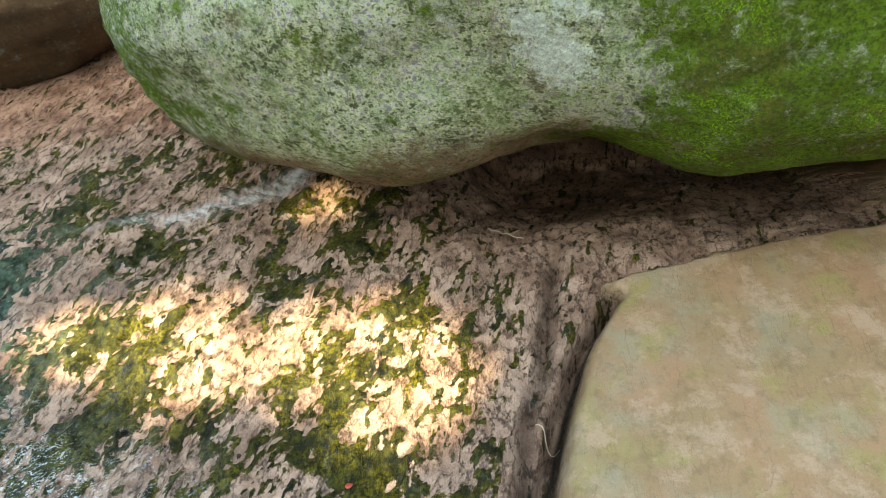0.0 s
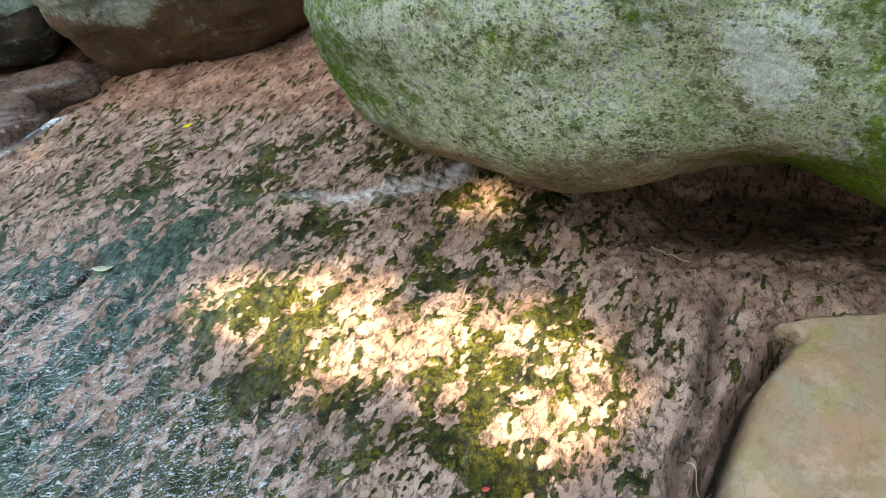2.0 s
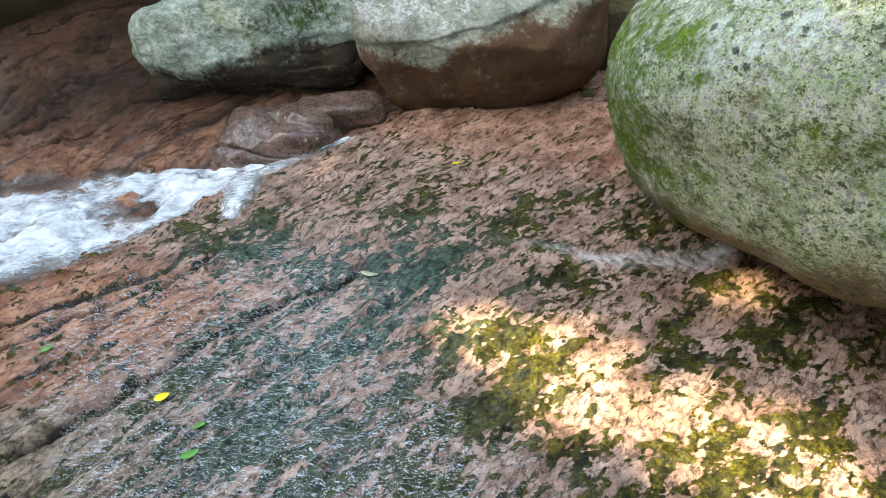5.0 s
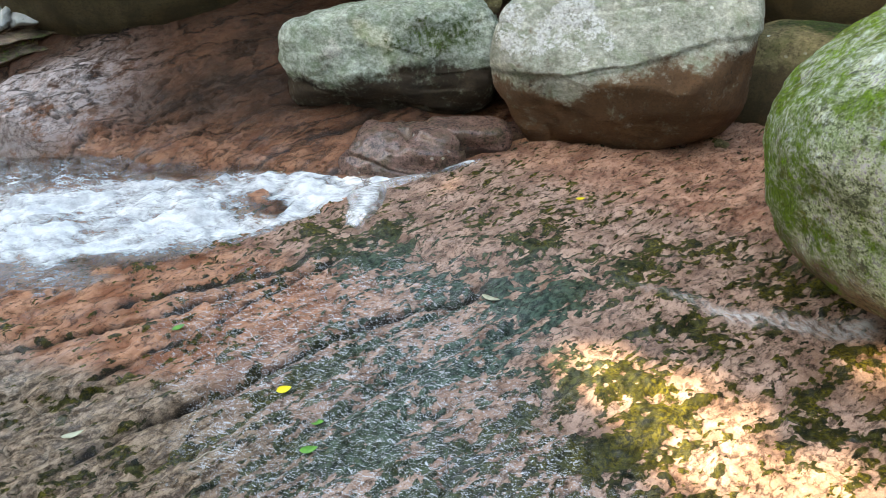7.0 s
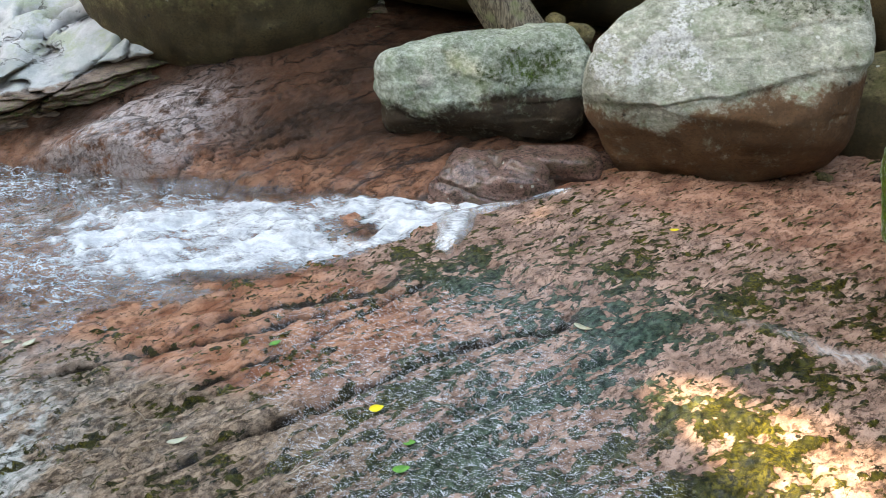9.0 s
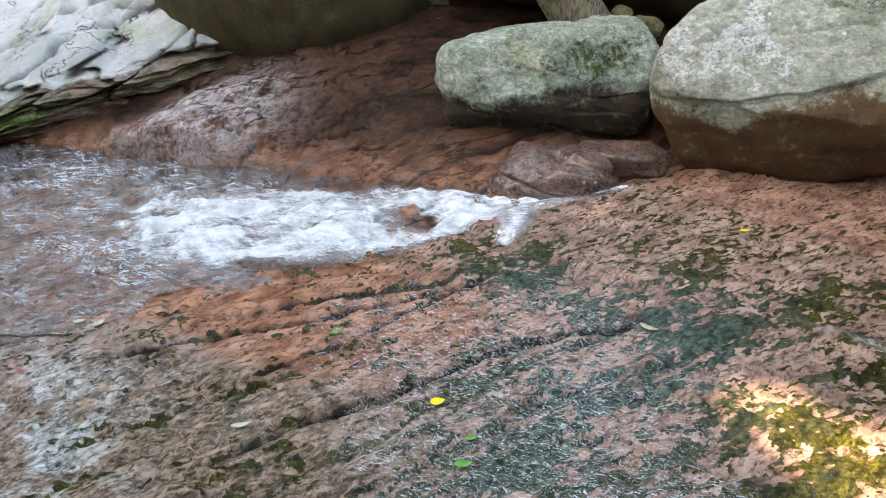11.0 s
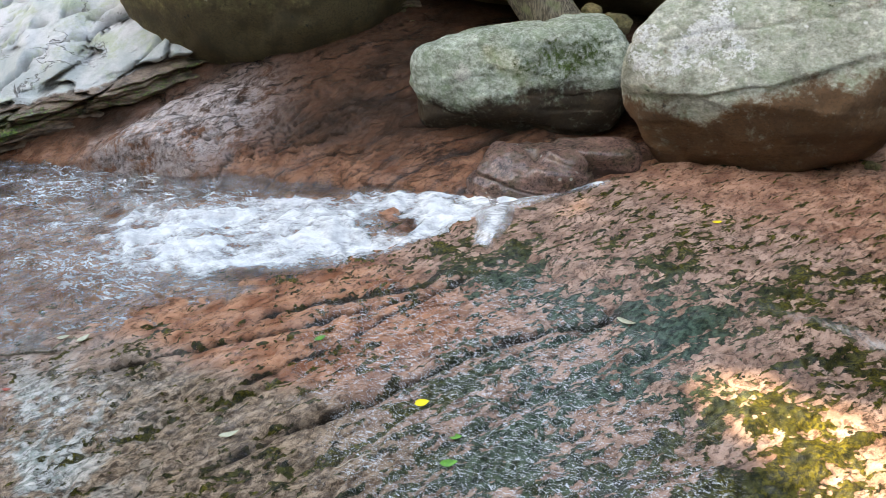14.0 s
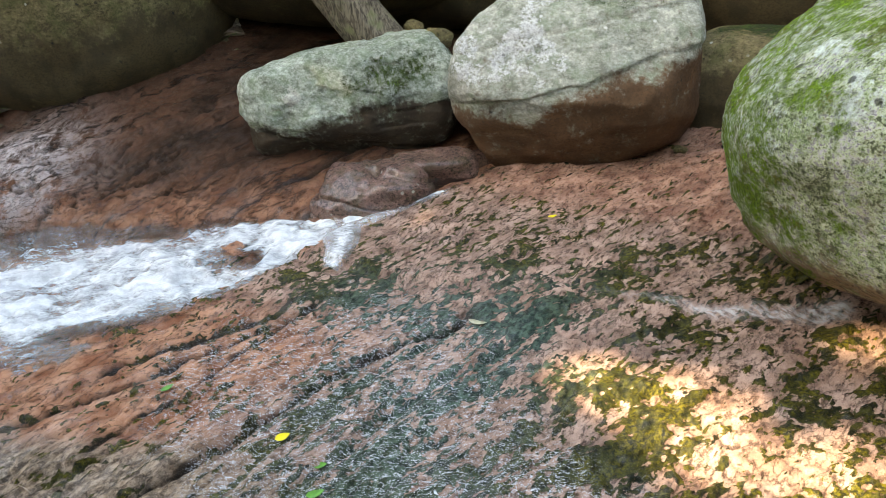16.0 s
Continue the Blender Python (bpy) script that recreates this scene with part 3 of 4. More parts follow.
# ---- mesh helpers ----
def grid_mesh(name, xs, ys, zs, attrs, mat, shade=True):
    """A sheet over the plan, with its float attributes."""
    nx, ny = len(xs), len(ys)
    X, Y = np.meshgrid(xs, ys)
    co = np.stack([X, Y, zs], -1).reshape(-1, 3)
    i = (np.arange(ny - 1)[:, None] * nx + np.arange(nx - 1)[None]).ravel()
    return raw_mesh(name, co, np.stack([i, i + 1, i + nx + 1, i + nx], 1), attrs, mat, shade)


def raw_mesh(name, co, quads, attrs, mat, shade=True):
    me = bpy.data.meshes.new(name)
    n, k = len(quads), quads.shape[1]
    me.vertices.add(len(co))
    me.vertices.foreach_set("co", np.ascontiguousarray(co, dtype=np.float32).ravel())
    me.loops.add(n * k)
    me.loops.foreach_set("vertex_index", quads.astype(np.int32).ravel())
    me.polygons.add(n)
    me.polygons.foreach_set("loop_start", np.arange(0, n * k, k, dtype=np.int32))
    me.update(calc_edges=True)
    me.polygons.foreach_set("use_smooth", np.full(n, shade))
    for key, v in attrs.items():
        me.attributes.new(key, "FLOAT", "POINT").data.foreach_set("value", np.ascontiguousarray(v, dtype=np.float32).ravel())
    me.materials.append(mat)
    me.validate()
    return me


def icosphere(sub):
    bm = bmesh.new()
    bmesh.ops.create_icosphere(bm, subdivisions=sub, radius=1)
    co = np.array([v.co for v in bm.verts])
    tri = np.array([[v.index for v in f.verts] for f in bm.faces])
    bm.free()
    return co / np.linalg.norm(co, axis=1)[:, None], tri


def rock(name, centre, radii, turn, mat, label, category="boulder", power=2.6, rough=0.05, seed=1, sub=6, cuts=(), dents=(), marks=None, group="", layers=(0.0, 8.0, (0.1, 0.2, 1.0)), planes=(), carve=None):
    """A water-worn boulder: a rounded block, cut by soft planes and dented, with noise at three sizes.
    cuts: (normal, distance) of the body's own axes in units of the radii; dents: (point of the place, spread, depth), in metres.
    planes: (point, normal, softness) of the place, that flatten the body; carve: a relief along the normal from places and normals."""
    d, tri = icosphere(sub)
    r = (np.abs(d) ** power).sum(1) ** (-1 / power)
    p = d * r[:, None]
    for normal, off in cuts:
        n = np.array(normal) / np.linalg.norm(normal)
        s = p @ n - off
        over = np.where(s > 0, s - 0.12 * np.log1p(np.maximum(s, 0) / 0.12), 0)
        p = p - over[:, None] * n
    p = p * np.array(radii)
    size = min(radii)
    m = pose(*centre, *turn)
    R, T = np.array(m.to_3x3()), np.array(m.translation)
    for point, normal, soft in planes:
        n = np.array(normal) / np.linalg.norm(normal)
        wp = p @ R.T + T
        wob = 0.02 * fbm(wp[:, 0] * 2.5, wp[:, 1] * 2.5, wp[:, 2] * 2.5, seed + 40, 3)
        s = (wp - np.array(point)) @ n + wob
        over = np.where(s > 0, s - soft * np.log1p(np.maximum(s, 0) / soft), 0)
        p = p - over[:, None] * (n @ R)
    nrm = d / np.array(radii)
    nrm /= np.linalg.norm(nrm, axis=1)[:, None]
    q = p / size
    bump = rough * size * (2.2 * fbm(q[:, 0] * 0.9, q[:, 1] * 0.9, q[:, 2] * 0.9, seed, 2) + 1.0 * fbm(q[:, 0] * 2.6, q[:, 1] * 2.6, q[:, 2] * 2.6, seed + 3, 3))
    bump += 0.006 * fbm(p[:, 0] * 16, p[:, 1] * 16, p[:, 2] * 16, seed + 5, 3)
    amount, often, grain_way = layers
    if amount:
        along = p @ np.array(grain_way)
        bump += amount * fbm(p[:, 0] * 1.3, p[:, 1] * 1.3, along * often, seed + 9, 3) - 1.5 * amount * step01(0.06, 0.0, np.abs(fbm(p[:, 0] * 1.1, p[:, 1] * 1.1, along * often * 0.35, seed + 12, 2)))
    inverse = pose(*centre, *turn).inverted()
    for point, spread, depth in dents:
        a = np.linalg.norm(p - np.array(inverse @ Vector(point)), axis=1)
        bump -= depth * np.exp(-(a / spread) ** 2)
    if carve:
        bump = bump + carve(p @ R.T + T)
    p = p + nrm * bump[:, None]
    wp, wn = p @ R.T + T, nrm @ R.T
    # faces that turn down get the dark colour, as shade would fall
    masks = dict(moss=np.zeros(len(p)), lichen=np.zeros(len(p)), pits=np.zeros(len(p)), stain_shade=step01(0.05, -0.35, wn[:, 2]))
    if marks:
        masks.update(marks(wp, wn))
    me = raw_mesh(name, p, tri, masks, mat)
    ob = new(name, me)
    ob.matrix_world = m
    return tagged(ob, label, category, group)


# ---- the ground ----
def axis(*stretches):
    out = []
    for a, b, step in stretches:
        out.extend(np.arange(a, b - step * 0.4, step))
    return np.array(out + [stretches[-1][1]])


GROUND = ground_material()
xs = axis((-60, -16, 2.2), (-16, -9, 0.2), (-9, -5.2, 0.022), (-5.2, -3.2, 0.016), (-3.2, -2.4, 0.0115), (-2.4, 0.6, 0.008), (0.6, 1.5, 0.0125), (1.5, 4, 0.08), (4, 10, 0.4), (10, 60, 2.5))
ys = axis((-60, -10, 2.5), (-10, -3, 0.35), (-3, -0.9, 0.05), (-0.9, 0.3, 0.014), (0.3, 0.6, 0.0125), (0.6, 2.3, 0.008), (2.3, 2.6, 0.0125), (2.6, 4.2, 0.022), (4.2, 6, 0.08), (6, 12, 0.3), (12, 60, 2.4))
X, Y = np.meshgrid(xs, ys)
Z = height(X, Y)
K = zones(X, Y)
xf = np.interp(Y, FAR_Y, FAR_X)
past = step01(0.1, -0.1, X - xf)
inside = step01(0.1, -0.1, X - K["edge"])
wet = np.clip(0.3 + 0.9 * blob(X, Y, -2.0, 1.1, 1.6, 1.1) + 0.6 * step01(-2.2, -3.2, X - 0.3 * Y + 0.0) * step01(0.6, 0.0, Y) - 0.25 * K["brown"], 0, 1)
wet = wet * (1 - past) + past * (0.25 + 0.7 * blob(X, Y, -6.1, 0.9, 0.6, 0.8) + 0.6 * step01(0.9, 0.1, xf - X))
red = np.clip(K["red"] + inside + past, 0, 1)
# deep grows uphill: the boulders' shade put into the slope's colour
ground = new("ground", grid_mesh("ground", xs, ys, Z, dict(moss=K["moss"] * (1 - past), tan=K["tan"], red=red, brown=np.clip(K["brown"] * (1 - inside), 0, 1), wet=wet, deep=np.clip(past * (0.5 + 0.5 * step01(0.2, 1.0, xf - X)), 0, 1), glints=np.clip(0.4 * blob(X, Y, -2.3, 1.0, 1.1, 0.7) + 1.0 * blob(X, Y, -1.9, 0.68, 0.6, 0.48) + 0.9 * blob(X, Y, -1.2, 0.75, 0.6, 0.35) + 0.4 * blob(X, Y, -2.3, 1.5, 0.7, 0.5) + 0.5 * blob(X, Y, -3.5, -0.5, 0.8, 0.5) + 0.45 * blob(X, Y, -3.0, 0.9, 0.5, 0.4), 0, 1), smear=smear_line(X, Y), seam=np.clip(past * seams(X, Y)[2] + (1 - past) * (1 - inside) * (1.5 * sum(groove_line(X, Y, one) for one in GROOVES[:4]) * (0.45 + 0.9 * step01(-0.3, 0.3, fbm(X * 14, Y * 9, X * 0, 95, 3))) + 0.9 * K["fissure"] + 0.6 * K["second"] + 0.35 * K["groove"]), 0, 1), film=K["film"], bank=step01(0.6, 1.6, np.maximum(np.maximum((Y - 4.2) * 1.5, -5 - Y), np.maximum(X - 4.5, -15 - X))), pale=np.clip(blob(X, Y, -3.45, -0.78, 0.66, 0.45) * 1.6, 0, 1) * (1 - past), hump=np.clip(1.5 * np.exp(-((((X + 6.0) / 0.5) ** 2 + ((Y - 0.95 - 0.3 * (X + 6.0)) / 0.8) ** 2) ** 1.5)), 0, 1)), GROUND))
tagged(ground, "water-worn pink and red bedrock slab with dark moss mats under a thin film of water", "rock slab", kind="structure")

# ---- the stream ----
WATER = water_material()
sx = axis((-16, -8, 0.1), (-8, -5.5, 0.03), (-5.5, -2.95, 0.016))
sy = axis((-5, -1, 0.1), (-1, 0.2, 0.025), (0.2, 3.0, 0.016))
SX, SY = np.meshgrid(sx, sy)
low_x, high_x = np.interp(SY, (-1.0, 0.13, 0.2, 0.45, 0.74, 1.02, 1.36, 1.75, 2.23, 2.75), (-5.6, -4.75, -4.46, -4.17, -3.94, -3.75, -3.6, -3.42, -3.33, -3.1)), np.interp(SY, (0.33, 0.55, 0.85, 1.15, 1.43, 1.75, 2.05, 2.34, 2.76), (-5.54, -5.55, -5.16, -4.83, -4.48, -4.24, -3.86, -3.5, -3.2))
mid, half = (low_x + high_x) / 2, np.maximum((low_x - high_x) / 2, 0.03)
ALONG, ACROSS = -0.69 * SX - 0.72 * SY, 0.72 * SX - 0.69 * SY
WA, WC = ALONG + 0.22 * fbm(SX * 2.6, SY * 2.6, SX * 0, 111, 3), ACROSS + 0.16 * fbm(SX * 3.1, SY * 3.1, SX * 0, 113, 3)
rush = np.exp(-(((SX - mid - 0.15 * half) / (0.92 * half)) ** 4)) * step01(-0.1, 0.75, SY)
edge_run = np.exp(-((SX - high_x - 0.1 * half) / (0.22 * half + 0.02)) ** 2) * step01(0.9, 1.4, SY)
turb = fbm(WA * 2.6, WC * 6.5, SX * 0, 115, 5, 0.6)
boil = fbm(SX * 6, SY * 6, SX * 0, 117, 4, 0.6)
foam = rush * (0.70 + 0.75 * turb + 0.4 * boil) + edge_run * (0.5 + 0.6 * turb) + 0.8 * blob(SX, SY, -5.1, 0.32, 0.5, 0.3) * (0.6 + boil + 0.5 * turb)
foam -= 0.7 * blob(SX, SY, -3.8, 1.68, 0.17, 0.09)
calm = np.clip(1.1 * blob(SX, SY, -5.5, 0.1, 1.7, 0.95) + 0.5 * blob(SX, SY, -4.9, 1.0, 0.8, 0.5), 0, 1)
lace = calm * np.clip(0.6 + 0.9 * turb + 0.8 * boil, 0, 1)
chop = fbm(WA * 4, WC * 9, SX * 0, 101, 3)
SZ = stream_level(SX, SY) + 0.034 * chop + 0.05 * np.clip(foam, 0, 1) * (0.3 + boil) + 0.018 * fbm(WA * 11, WC * 17, SX * 0, 107, 3)
water = new("water", grid_mesh("water", sx, sy, SZ, dict(foam=np.clip(foam, 0, 1), lace=lace), WATER))
tagged(water, "clear shallow stream breaking into white foam over red bedrock", "stream", kind="structure")

# ---- thin spills over the slab ----
def spill(points, widths, strength, label):
    n, m = 60, 14
    t = np.linspace(0, 1, n)
    px, py, w = (np.interp(t, np.linspace(0, 1, len(v)), v) for v in ([p[0] for p in points], [p[1] for p in points], widths))
    dx, dy = np.gradient(px), np.gradient(py)
    ln = np.hypot(dx, dy)
    side = np.linspace(-1, 1, m)
    SXX, SYY = px[:, None] + side * w[:, None] * (-dy / ln)[:, None], py[:, None] + side * w[:, None] * (dx / ln)[:, None]
    zz = height(SXX, SYY, False) + 0.034 + 0.004 * fbm(SXX * 20, SYY * 20, SXX * 0, 131, 2) - 0.03 * np.abs(side) ** 4
    co = np.stack([SXX, SYY, zz], -1).reshape(-1, 3)
    i = (np.arange(n - 1)[:, None] * m + np.arange(m - 1)[None]).ravel()
    foamy = strength * (1 - np.abs(side) ** 1.6)[None] * step01(0, 0.1, t)[:, None] * step01(1, 0.8, t)[:, None]
    ob = new("water", raw_mesh("water", co, np.stack([i, i + 1, i + m + 1, i + m], 1), dict(foam=foamy, lace=0 * foamy), WATER))
    tagged(ob, label, "stream", kind="structure")


spill(((-3.42, 2.2), (-3.22, 2.02), (-3.1, 1.85), (-3.07, 1.75)), (0.14, 0.11, 0.08, 0.05), 0.62, "small white spill of water falling onto the slab")
spill(((-2.98, 2.80), (-3.14, 2.64), (-3.32, 2.44), (-3.46, 2.2)), (0.012, 0.07, 0.13, 0.17), 0.62, "white tongue of water sliding over the slab's edge")

# ---- boulders ----
GREY = boulder_material("grey_green_boulder", (0.46, 0.53, 0.45), (0.27, 0.33, 0.25), (0.075, 0.055, 0.034), (0.07, 0.13, 0.022), grain=60, speckle=0.15)
PALE = boulder_material("pale_boulder", (0.50, 0.53, 0.445), (0.35, 0.38, 0.30), (0.18, 0.10, 0.048), grain=60, crust=(0.78, 0.82, 0.78), speckle=0.12)
BIG = boulder_material("speckled_mossy_boulder", (0.76, 0.85, 0.60), (0.39, 0.48, 0.25), (0.40, 0.29, 0.18), (0.19, 0.35, 0.020), grain=62, crust=(0.84, 0.95, 0.84))
BROWN = boulder_material("brown_boulder", (0.25, 0.21, 0.10), (0.155, 0.13, 0.06), (0.13, 0.10, 0.048), speckle=0.4)
REDROCK = boulder_material("wet_red_rock", (0.27, 0.155, 0.125), (0.15, 0.08, 0.06), (0.075, 0.036, 0.026), grain=60, gloss=0.7)


def big_marks(p, n):
    x, y, z = p.T
    moss = 0.75 * step01(0.15, 0.5, x + 0.25 * (1.0 - z) + 0.3 * fbm(x * 2.2, y * 2.2, z * 2.2, 67, 3)) + 0.55 * step01(-0.74, -0.98, x + 0.22 * fbm(x * 6, y * 6, z * 6, 7, 3)) + 0.4 * blob(x, z, -0.6, 0.72, 0.28, 0.16)
    moss = np.maximum(moss, 0.27 + 0.16 * step01(-0.3, -0.9, x) + 0.75 * fbm(x * 3.4, y * 3.4, z * 4.4, 27, 5, 0.65))
    moss = moss - 0.9 * np.exp(-(((x - 0.22) / 0.16) ** 2 + ((z - 0.98) / 0.14) ** 2))
    lichen = 1.2 * np.exp(-(((x - 0.26 - 0.5 * (1.0 - z)) / 0.10) ** 2 + ((z - 1.02) / 0.12) ** 2)) * (0.9 + 1.1 * fbm(x * 8, y * 8, z * 8, 37, 4)) + 0.5 * np.exp(-(((x + 0.36) / 0.05) ** 2 + ((z - 0.62) / 0.05) ** 2)) + 0.45 * step01(-0.7, -0.95, x) * step01(0.5, 0.9, z)
    lichen = np.maximum(lichen, 0.06 + 0.75 * fbm(x * 6, y * 6, z * 9, 47, 5, 0.65) + 0.22 * step01(0.75, 1.15, z))
    return dict(moss=np.clip(moss, 0, 1), lichen=np.clip(lichen, 0, 1), pits=step01(0.92, 1.05, z + 0.1 * fbm(x * 3, y * 3, z * 3, 57, 2)) * step01(0.1, -0.2, x), stain_shade=step01(-0.62, -0.95, n[:, 2]))



def big_carve(p):
    """Cushions of moss at the two ends."""
    x, y, z = p.T
    return 0.016 * fbm(x * 17, y * 17, z * 17, 77, 3) * (step01(-0.7, -1.0, x) + step01(0.15, 0.5, x))


def pale_line(x):
    """Height of the ledge across the pale boulder's face."""
    return np.interp(x, (-3.4, -2.9, -2.6, -2.3, -2.0, -1.7), (0.37, 0.47, 0.50, 0.60, 0.76, 0.84))


def pale_marks(p, n):
    x, y, z = p.T
    line = pale_line(x) - 0.05 + 0.12 * fbm(x * 4, y * 4, z * 4, 5, 4) - 0.14 * blob(x, z, -2.62, 0.42, 0.13, 0.16)
    return dict(stain_shade=step01(0.12, -0.14, z - line), lichen=np.clip(0.62 * step01(0.0, 0.35, fbm(x * 4, y * 4, z * 4, 8, 3)) * step01(0.0, 0.1, z - line), 0, 1), moss=0.45 * step01(0.95, 1.05, z + 0.05 * fbm(x * 3, y * 3, z * 3, 9, 2)))


def pale_carve(p):
    x, y, z = p.T
    w = z - pale_line(x) + 0.03 * fbm(x * 5, y * 5, z * 2, 25, 3)
    split = z - 0.25 * (x + 2.0) - 1.0 + 0.03 * fbm(x * 4, y * 4, z * 4, 26, 3)
    ledges = fbm(x * 2.2, y * 2.2, z * 11, 28, 3)
    return -0.02 * np.exp(-(w / 0.008) ** 2) * step01(-2.1, -2.5, x) - 0.03 * step01(0.01, -0.03, w) - 0.012 * np.exp(-(split / 0.010) ** 2) + 0.014 * fbm(x * 7, y * 7, z * 9, 27, 4) + 0.006 * step01(-0.03, 0.03, ledges)


def grey_line(x):
    return np.interp(x, (-4.9, -4.4, -4.1, -3.85, -3.6, -3.4), (0.24, 0.22, 0.21, 0.30, 0.40, 0.40))


def grey_marks(p, n):
    x, y, z = p.T
    line = grey_line(x) + 0.09 * fbm(x * 5, y * 5, z * 5, 15, 4)
    spot = np.exp(-((x + 4.12) ** 2 + (y - 2.51) ** 2 + (z - 0.42) ** 2) / 0.004)
    green = blob(x, z, -3.6, 0.52, 0.28, 0.2)
    return dict(stain_shade=0.95 * step01(0.06, -0.08, z - line), lichen=np.clip(0.95 * spot + 0.3 * step01(0.1, 0.3, z - line), 0, 1), moss=np.clip(0.62 * green + 0.25 * fbm(x * 3, y * 3, z * 3, 19, 2), 0, 1))


def grey_carve(p):
    x, y, z = p.T
    w = z - grey_line(x) + 0.03 * fbm(x * 5, y * 5, z * 2, 45, 3)
    crack = z - 0.10 + 0.25 * (x + 4.1) + 0.05 * fbm(x * 3, y * 3, z * 3, 46, 3)
    return -0.035 * step01(0.03, -0.06, w) - 0.03 * np.exp(-(crack / 0.012) ** 2) + 0.02 * fbm(x * 7, y * 7, z * 9, 47, 4) + 0.014 * step01(-0.04, 0.04, fbm(x * 2.6, y * 2.6, z * 8, 48, 3))


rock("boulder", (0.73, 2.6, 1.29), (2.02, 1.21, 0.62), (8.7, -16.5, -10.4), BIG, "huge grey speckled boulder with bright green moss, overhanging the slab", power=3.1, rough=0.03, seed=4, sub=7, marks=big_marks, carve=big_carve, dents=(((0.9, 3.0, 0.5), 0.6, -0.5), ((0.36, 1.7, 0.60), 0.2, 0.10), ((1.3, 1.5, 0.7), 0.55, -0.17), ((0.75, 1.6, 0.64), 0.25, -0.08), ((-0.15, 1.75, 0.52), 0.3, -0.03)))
rock("boulder", (-4.14, 3.12, 0.265), (0.81, 0.55, 0.46), (-9, -7.5, 35.4), GREY, "grey-green rounded boulder with a pale lichen spot beside the stream", power=3.3, rough=0.05, seed=11, sub=7, marks=grey_marks, carve=grey_carve, planes=(((-4.1, 2.5, 0.27), (0.62, -0.60, 0.45), 0.05), ((-4.1, 2.5, 0.2), (0.55, -0.53, -0.62), 0.05), ((-4.1, 3.1, 0.62), (-0.12, -0.1, 1.0), 0.05)))
rock("boulder", (-2.74, 3.88, 0.54), (0.88, 0.80, 0.66), (0, -8, 27), PALE, "pale grey boulder with brown stained underside on the slab", power=2.9, rough=0.04, seed=21, sub=7, marks=pale_marks, carve=pale_carve, planes=(((-2.57, 3.15, 0.52), (0.36, -0.72, 0.60), 0.02), ((-2.57, 3.15, 0.47), (0.40, -0.80, -0.42), 0.03), ((-3.28, 3.26, 0.38), (-0.85, -0.42, 0.24), 0.02), ((-3.28, 3.26, 0.36), (-0.72, -0.36, -0.55), 0.02), ((-3.2, 3.5, 0.85), (-0.62, -0.28, 0.75), 0.03)))
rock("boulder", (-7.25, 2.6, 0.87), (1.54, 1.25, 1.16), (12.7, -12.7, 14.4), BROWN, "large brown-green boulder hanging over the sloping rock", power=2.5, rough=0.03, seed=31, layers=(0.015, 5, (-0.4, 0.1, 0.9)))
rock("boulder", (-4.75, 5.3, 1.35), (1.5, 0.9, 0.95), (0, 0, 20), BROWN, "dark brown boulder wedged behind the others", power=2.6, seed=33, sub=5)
# added overhead to keep sky light out of the hollow
rock("boulder", (-5.85, 4.45, 2.0), (2.1, 1.6, 1.45), (0, 0, 0), BROWN, "great dark boulder added as a roof to shade the hollow behind", power=2.6, seed=36, sub=5)
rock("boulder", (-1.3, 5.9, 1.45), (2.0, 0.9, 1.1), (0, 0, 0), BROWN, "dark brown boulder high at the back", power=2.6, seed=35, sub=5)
rock("boulder", (-1.72, 4.75, 0.33), (0.55, 0.42, 0.42), (0, 0, 10), BROWN, "small grey-brown boulder with moss on top", power=3.2, seed=37, sub=5, marks=lambda p, n: dict(moss=0.8 * step01(0.75, 1.0, n[:, 2]), stain_shade=step01(0.6, 0.2, n[:, 2])))
rock("rock", (-3.54, 2.60, -0.24), (0.46, 0.30, 0.24), (0, -6, 42), REDROCK, "wet reddish ledge rock at the head of the rapid", "rock", power=4, rough=0.10, seed=41, layers=(0.022, 16, (0.25, 0.1, 1)), planes=(((-3.55, 2.5, -0.05), (-0.05, -0.35, 1.0), 0.03), ((-3.62, 2.28, -0.2), (0.2, -1.0, 0.25), 0.04), ((-3.75, 2.35, -0.2), (-0.9, -0.5, 0.3), 0.04)))
rock("rock", (-3.26, 2.96, -0.06), (0.31, 0.17, 0.14), (4, -2, 48), REDROCK, "dark wet rock under the pale boulder", "rock", power=3.4, rough=0.06, seed=43, sub=6, layers=(0.008, 14, (0.1, 0.1, 1)), planes=(((-3.26, 2.9, 0.05), (0.0, -0.1, 1.0), 0.03), ((-3.2, 2.85, -0.02), (0.6, -0.7, -0.3), 0.04)))


